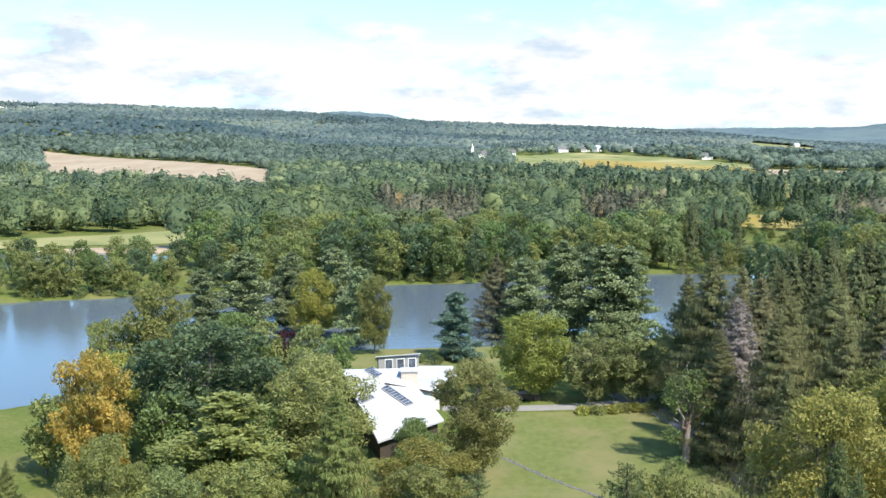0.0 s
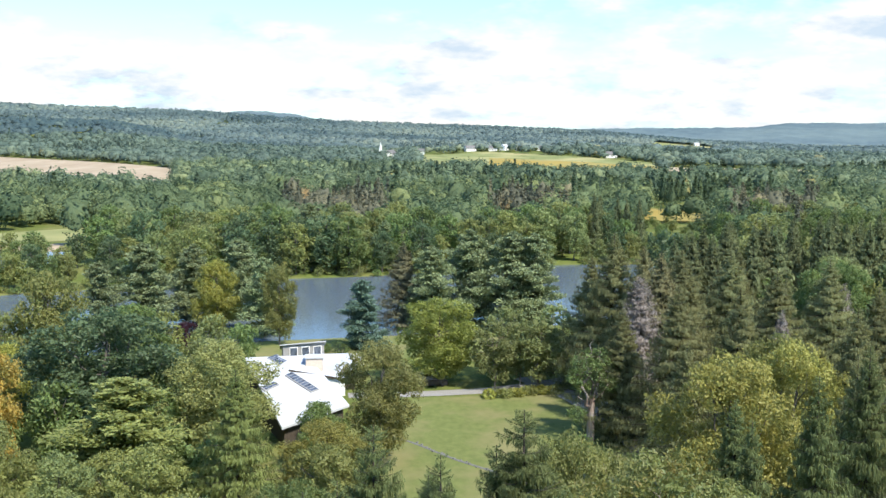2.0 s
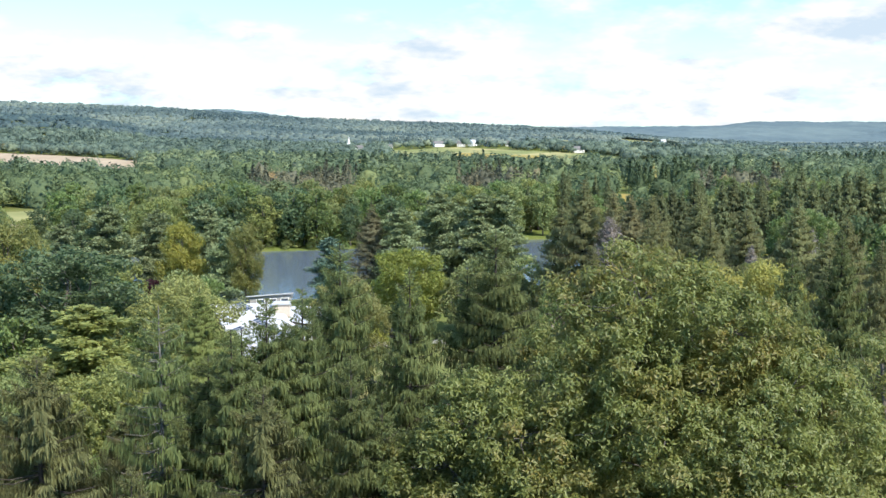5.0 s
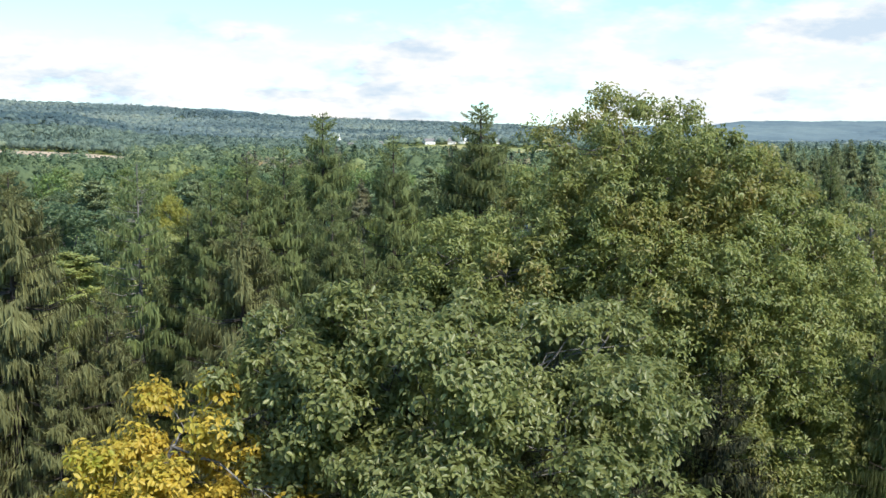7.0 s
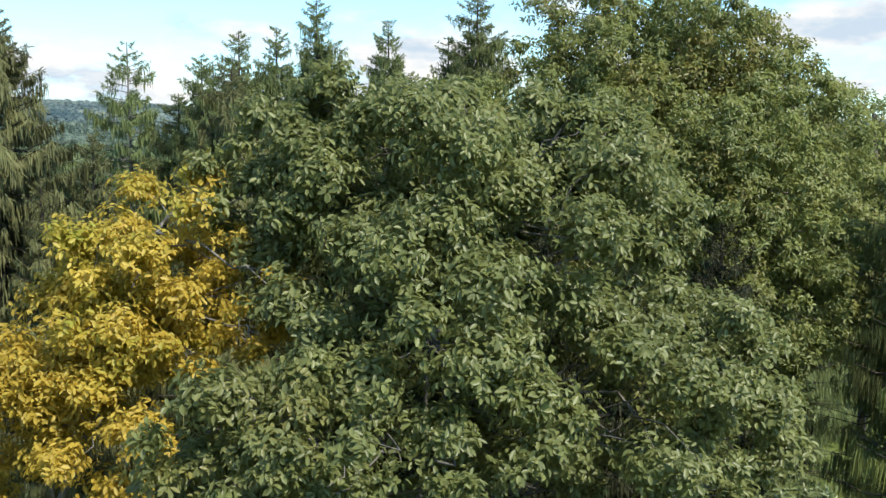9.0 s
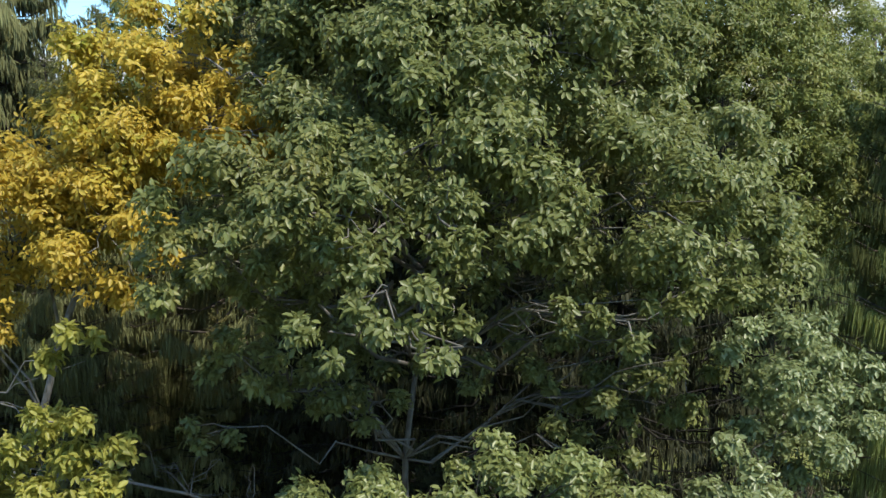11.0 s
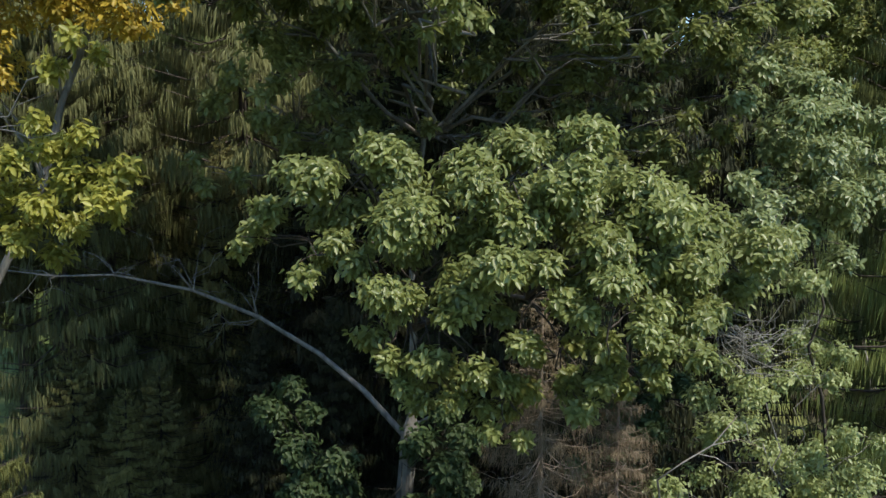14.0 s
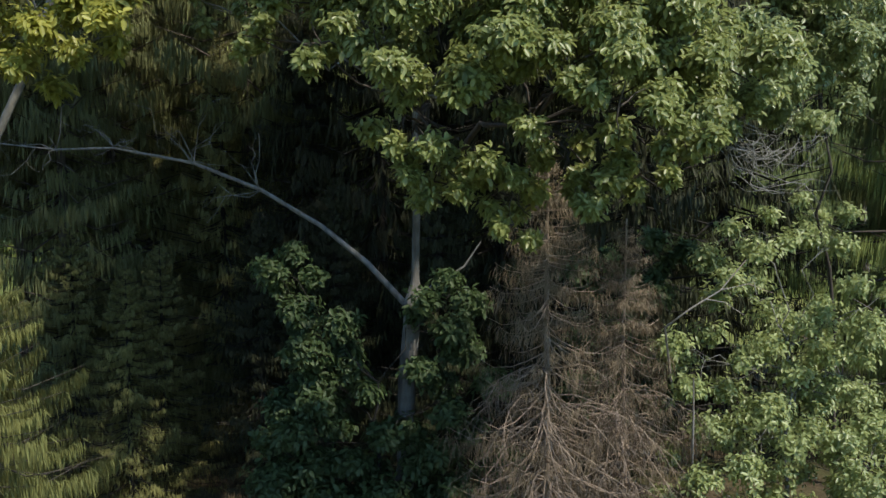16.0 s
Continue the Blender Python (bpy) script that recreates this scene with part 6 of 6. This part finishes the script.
# raised roof over a clerestory
UP = [(-6.9, 117.0, 5.55), (0.1, 117.0, 4.2), (-1.0, 120.4, 4.5), (-6.8, 121.4, 5.75)]
part_of("upper_roof", slab(UP, 0.22, M_ROOF), house, "raised white roof")
part_of("clerestory_wall", slab([lerp_quad(UP, u, v, -0.24) for u, v in ((0.08, 0.06), (0.95, 0.06), (0.95, 0.9), (0.08, 0.9))], [2.2, 1.9, 2.4, 2.6], M_WHITE), house, "pale wall under the raised roof")
part_of("fascia", slab([(-6.95, 116.93, 5.60), (0.15, 116.93, 4.25), (0.15, 117.0, 4.25), (-6.95, 117.0, 5.60)], 0.24, M_DARKWOOD), house)
chimney = part_of("chimney", box(-5.0, -3.0, 118.6, 120.2, 3.0, 6.5, M_STUCCO), house, "beige stuccoed chimney")
part_of("chimney_cap", box(-5.15, -2.85, 118.45, 120.35, 6.5, 6.68, M_ROOF), chimney)
ANNEX = [(-3.9, 127.2, 3.6), (-1.3, 124.8, 3.4), (2.1, 127.9, 3.4), (1.5, 133.9, 3.7), (-3.6, 133.5, 3.8)]
part_of("annex_roof", slab(ANNEX, 0.26, M_ROOF), house, "flat white roof of the annex")
part_of("annex_wall", box(-3.3, 0.9, 128.6, 132.8, 0, 3.3, M_DARKWOOD), house)
for px, py in ((-1.2, 125.3), (1.8, 127.8), (1.2, 133.2)):
    part_of("post", box(px - 0.08, px + 0.08, py - 0.08, py + 0.08, 0, 3.25, M_DARKWOOD), house)
rear = part_of("rear_wall", slab([(-8.6, 131.4, 5.35), (-3.2, 132.6, 5.55), (-3.5, 134.5, 4.65), (-8.9, 133.5, 4.45)], [5.35, 5.55, 4.65, 4.45], M_WALL), house, "grey board wall of the rear block")
part_of("rear_roof", slab([(-9.0, 131.0, 5.65), (-2.9, 132.2, 5.85), (-3.1, 135.0, 4.75), (-9.2, 133.9, 4.55)], 0.14, M_ROOF), house, "flat white roof of the rear block")
for k in range(3):
    u = 0.16 + k * 0.29
    a, b = Vector((-8.6, 131.34, 0)).lerp(Vector((-3.2, 132.54, 0)), u), Vector((-8.6, 131.34, 0)).lerp(Vector((-3.2, 132.54, 0)), u + 0.20)
    back = Vector((-0.03, 0.15, 0))
    win = part_of("window", slab([a + Vector((0, 0, 5.15)), b + Vector((0, 0, 5.15)), b + back + Vector((0, 0, 5.15)), a + back + Vector((0, 0, 5.15))], 1.75, M_WHITE), house)
    s = (b - a) * 0.08
    o = Vector((0.004, -0.02, 5.06))
    part_of("pane", slab([a + s + o, b - s + o, b - s + o + back * 0.5, a + s + o + back * 0.5], 1.57, M_GLASS), win)


def far_house(x, y, w, d, h, turn, wall=M_WHITE, roofing=M_SHINGLE, rise=0.45, label="small white house in the distant village"):
    """A gabled house: walls, a pitched roof with eaves, and windows."""
    ob = tagged(new("farmhouse"), label, "house", "houses of the village")
    hw, hd, top = w / 2, d / 2, h + d * rise
    v = [(-hw, -hd, -1), (hw, -hd, -1), (hw, hd, -1), (-hw, hd, -1), (-hw, -hd, h), (hw, -hd, h), (hw, hd, h), (-hw, hd, h), (-hw, 0, top), (hw, 0, top)]
    me = bpy.data.meshes.new("wall")
    me.from_pydata(v, [], [(0, 1, 5, 4), (2, 3, 7, 6), (1, 2, 6, 9, 5), (3, 0, 4, 8, 7), (3, 2, 1, 0), (4, 5, 9, 8), (6, 7, 8, 9)])
    me.materials.append(wall)
    part_of("wall", me, ob)
    e = 0.4
    for s in (-1, 1):
        part_of("roof", slab([(-hw - e, s * (hd + e), h - e * rise * 2 + 0.25), (hw + e, s * (hd + e), h - e * rise * 2 + 0.25), (hw + e, 0, top + 0.25), (-hw - e, 0, top + 0.25)], 0.2, roofing), ob)
    for k in range(3):
        wx = -hw + w * (k + 0.5) / 3
        part_of("window", box(wx - 0.5, wx + 0.5, -hd - 0.06, -hd + 0.02, h * 0.35, h * 0.35 + 1.5, M_GLASS), ob)
    ob.matrix_basis = Matrix.Translation((x, y, ground_z(x, y))) @ Matrix.Rotation(turn, 4, "Z")
    return ob


for k, (az, r, w, d, h) in enumerate(VILLAGE):
    far_house(*bearing(az, r), w, d, h, 0.3 * math.sin(k * 2.1) + (0.9 if k == 6 else 0), M_WHITE, M_ROOF if k in (6, 10, 11) else M_SHINGLE, label="white barn with a pale roof" if k in (6, 10) else "small white house in the distant village")
church = tagged(new("church"), "white village church with a pointed steeple", "church")
part_of("wall", box(-4.5, 4.5, -9, 9, -1, 6.0, M_WHITE), church)
for s in (-1, 1):
    part_of("roof", slab([(s * 5.0, -9.4, 5.8), (s * 5.0, 9.4, 5.8), (0, 9.4, 10.0), (0, -9.4, 10.0)], 0.25, M_SHINGLE), church)
part_of("tower", box(-7.6, -4.2, -9.5, -6, -1, 12.5, M_WHITE), church)
bm = bmesh.new()
bmesh.ops.create_cone(bm, segments=8, radius1=2.0, radius2=0.05, depth=9.0, matrix=Matrix.Translation((-5.9, -7.75, 17.0)))
steeple = bpy.data.meshes.new("steeple")
bm.to_mesh(steeple)
bm.free()
steeple.materials.append(M_WHITE)
part_of("steeple", steeple, church, "pointed white steeple")
church.location = (*CHURCH, ground_z(*CHURCH))

# the split old tree beside the drive
rg = np.random.default_rng(8)
snag = tagged(new("broken_tree"), "half-dead tree with a split pale trunk", "tree")
wood = Joined()
wood.add(*tube([(0, 0, -0.2), (0.05, 0, 1.5), (0.0, 0.05, 3.0), (0.1, 0, 4.4), (0.0, 0, 4.9)], [0.50, 0.42, 0.38, 0.33, 0.16], 9))
for tip, r in (((-1.3, 0.2, 7.5), 0.20), ((1.8, -0.2, 7.2), 0.24), ((3.4, 0.3, 8.6), 0.13), ((0.3, 0.4, 8.5), 0.14), ((-0.6, -0.3, 9.6), 0.10), ((1.0, 0.5, 9.2), 0.09)):
    way = bent((0.05, 0, 4.0), tip, rg, 0.05, 0.16, 7)
    wood.add(*tube(way, np.linspace(r, r * 0.25, 7), 6))
    for _ in range(3):
        k = rg.integers(3, 7)
        wood.add(*tube(bent(way[k], way[k] + rg.normal(0, 0.7, 3) + [0, 0, 0.3], rg, 0, 0.2, 4), np.linspace(0.05, 0.015, 4), 4))
part_of("trunk", wood.mesh("trunk", M_BARK_PALE), snag, "pale split trunk with red-brown heartwood")
p, d, _ = lobe_points([(-0.8, 0, 8.8, 1.4), (0.8, 0.3, 9.3, 1.3), (-1.8, 0, 7.4, 0.9), (1.9, -0.4, 6.6, 1.0), (-1.6, -0.5, 3.4, 1.0), (0.2, 0, 8.0, 1.2), (-1.0, 0.2, 6.4, 0.9), (2.6, 0.2, 8.2, 0.9)], 2600, rg, gap=0.8)
s = 0.28 * rg.uniform(0.6, 1.2, len(p))
v, t = blades(p, d + rg.normal(0, 0.7, p.shape), d + [0, 0, 0.8], s, s * 0.6, 0.2)
part_of("crown", mesh_of("crown", v, tris=t, mat=M_GREEN), snag)
snag.location = (26.2, 103.2, ground_z(26.2, 103.2))


def low_bush(x, y, w, h, leaf, seed, label, name="bush"):
    rg = np.random.default_rng(seed)
    ob = tagged(new(name), label, "bush", "bushes round the lawn")
    lobes = [(rg.uniform(-0.3, 0.3) * w, rg.uniform(-0.3, 0.3) * w, h * rg.uniform(0.3, 0.6), w * rg.uniform(0.25, 0.38)) for _ in range(5)]
    stems = Joined()
    for lx, ly, lz, lr in lobes:
        stems.add(*tube(bent((0, 0, -0.1), (lx, ly, lz), rg, 0, 0.1, 4), np.linspace(0.05, 0.02, 4), 4))
    part_of("stem", stems.mesh("stem", M_BARK), ob)
    p, d, _ = lobe_points(lobes, 420, rg, flat=h / w * 1.1)
    p[:, 2] = np.maximum(p[:, 2], 0.03)
    s = 0.3 * rg.uniform(0.6, 1.2, len(p))
    v, t = blades(p, d + rg.normal(0, 0.6, p.shape), d + [0, 0, 0.7], s, s * 0.6, 0.2)
    part_of("crown", mesh_of("crown", v, tris=t, mat=leaf), ob)
    ob.location = (x, y, ground_z(x, y))
    return ob


for k in range(9):
    low_bush(18.0 + k * 1.15, 123.6 + 0.12 * k, 1.9, 1.1, (M_YELLOWGREEN, M_LIGHT, M_OLIVE)[k % 3], 500 + k, "low yellow-green bush in the bed by the road")
for k, (bx, by, bw, bh, leaf) in enumerate([(33.0, 119, 3.4, 3.0, M_ORANGE), (34.2, 111, 3.2, 3.2, M_YELLOWGREEN), (35.5, 104, 3.6, 3.0, M_OLIVE), (33.5, 98, 3.0, 2.4, M_GREEN), (24.5, 100.5, 2.2, 1.8, M_GREEN), (8.2, 128.5, 2.6, 2.0, M_YELLOWGREEN), (-1.0, 151, 2.8, 2.4, M_GREEN), (-3.5, 152.5, 2.2, 1.4, M_GREEN), (16.0, 140, 3.5, 2.6, M_GREEN), (6.5, 137, 3.0, 2.2, M_GREEN), (22, 138, 3.4, 2.6, M_GREYGREEN), (29, 141, 3.4, 3.0, M_GREEN)]):
    low_bush(bx, by, bw, bh, leaf, 520 + k, "orange-brown bush beside the drive" if leaf is M_ORANGE else "leafy bush beside the road")


rg = np.random.default_rng(531)
for k in range(64):  # low growth at the water's edge on the far shore
    bx = -92 + 2.9 * k + rg.uniform(-0.8, 0.8)
    if 56 < bx < 60:
        continue
    ob = low_bush(bx, float(lake_far(bx)) + rg.uniform(-0.6, 1.6), rg.uniform(2.4, 3.8), rg.uniform(1.2, 2.4), (M_OLIVE, M_GREEN, M_GREYGREEN)[k % 3], 600 + k, "low bush at the edge of the lake")
    ob["group"] = "bushes on the lake shore"


def wheel(parent, x, y, r, w):
    bm = bmesh.new()
    bmesh.ops.create_cone(bm, cap_ends=True, segments=14, radius1=r, radius2=r, depth=w, matrix=Matrix.Translation((x, y, r)) @ Matrix.Rotation(math.pi / 2, 4, "X"))
    bmesh.ops.bevel(bm, geom=[e for e in bm.edges if len(e.link_faces) == 2 and e.calc_face_angle(0) > 1], offset=r * 0.12, segments=1, affect="EDGES")
    me = bpy.data.meshes.new("wheel")
    bm.to_mesh(me)
    bm.free()
    me.materials.append(M_RUBBER)
    return part_of("wheel", me, parent)


cart = tagged(new("golf_cart"), "black golf cart with a white roof on the drive", "golf cart")
part_of("body", slab([(-1.1, -0.55, 0.75), (0.9, -0.55, 0.7), (1.25, -0.5, 0.55), (1.25, 0.5, 0.55), (0.9, 0.55, 0.7), (-1.1, 0.55, 0.75)], 0.45, M_BLACK), cart)
part_of("seat", box(-0.75, -0.25, -0.5, 0.5, 0.75, 1.25, M_BLACK), cart)
part_of("roof", slab([(-1.05, -0.6, 1.85), (0.75, -0.6, 1.82), (0.75, 0.6, 1.82), (-1.05, 0.6, 1.85)], 0.07, M_WHITE), cart, "white canopy")
for px in (-0.95, 0.65):
    for py in (-0.52, 0.52):
        part_of("post", box(px - 0.02, px + 0.02, py - 0.02, py + 0.02, 0.6, 1.8, M_BLACK), cart)
for px in (-0.75, 0.85):
    for py in (-0.5, 0.5):
        wheel(cart, px, py, 0.23, 0.18)
cart.matrix_basis = Matrix.Translation((30.4, 112.0, ground_z(30.4, 112.0) + 0.1)) @ Matrix.Rotation(2.0, 4, "Z")

# car added on what is only a dark shaded spot by the maple
car = tagged(new("car"), "dark car added on a shaded spot under a maple", "car")
part_of("body", slab([(-2.2, -0.85, 0.95), (1.3, -0.85, 0.95), (2.2, -0.8, 0.75), (2.2, 0.8, 0.75), (1.3, 0.85, 0.95), (-2.2, 0.85, 0.95)], 0.65, M_BLACK), car)
part_of("cabin", slab([(-1.9, -0.65, 1.48), (0.1, -0.65, 1.48), (0.9, -0.75, 0.98), (0.9, 0.75, 0.98), (0.1, 0.65, 1.48), (-1.9, 0.65, 1.48)], [0.5, 0.5, 0.03, 0.03, 0.5, 0.5], M_GLASS), car, "dark glass cabin")
for px in (-1.4, 1.4):
    for py in (-0.82, 0.82):
        wheel(car, px, py, 0.33, 0.22)
car.matrix_basis = Matrix.Translation((11.0, 130.2, ground_z(11.0, 130.2))) @ Matrix.Rotation(0.2, 4, "Z")
rg = np.random.default_rng(9)
for k in range(26):  # stones of the edging and of the bed
    u = k / 26
    sx, sy = np.interp(u, [0, 0.35, 0.7, 1], [4, 8.2, 12.5, 18]), np.interp(u, [0, 0.35, 0.7, 1], [109, 103.2, 96.6, 89.6])
    bm = bmesh.new()
    bmesh.ops.create_icosphere(bm, subdivisions=2, radius=rg.uniform(0.10, 0.19))
    for vert in bm.verts:
        vert.co *= 1 + 0.18 * math.sin(vert.co.x * 23 + k) * math.cos(vert.co.y * 19 + k)
        vert.co.z *= 0.6
    me = bpy.data.meshes.new("stone")
    bm.to_mesh(me)
    bm.free()
    me.materials.append(M_EDGING)
    ob = tagged(new("stone", me), "rough grey edging stone in the lawn", "stone", "edging stones")
    ob.location = (sx + rg.uniform(-0.3, 0.3), sy + rg.uniform(-0.3, 0.3), ground_z(sx, sy) + 0.08)

# the model trees have served
for proto in MODELS:
    for o in [*proto.children, proto]:
        bpy.data.objects.remove(o)
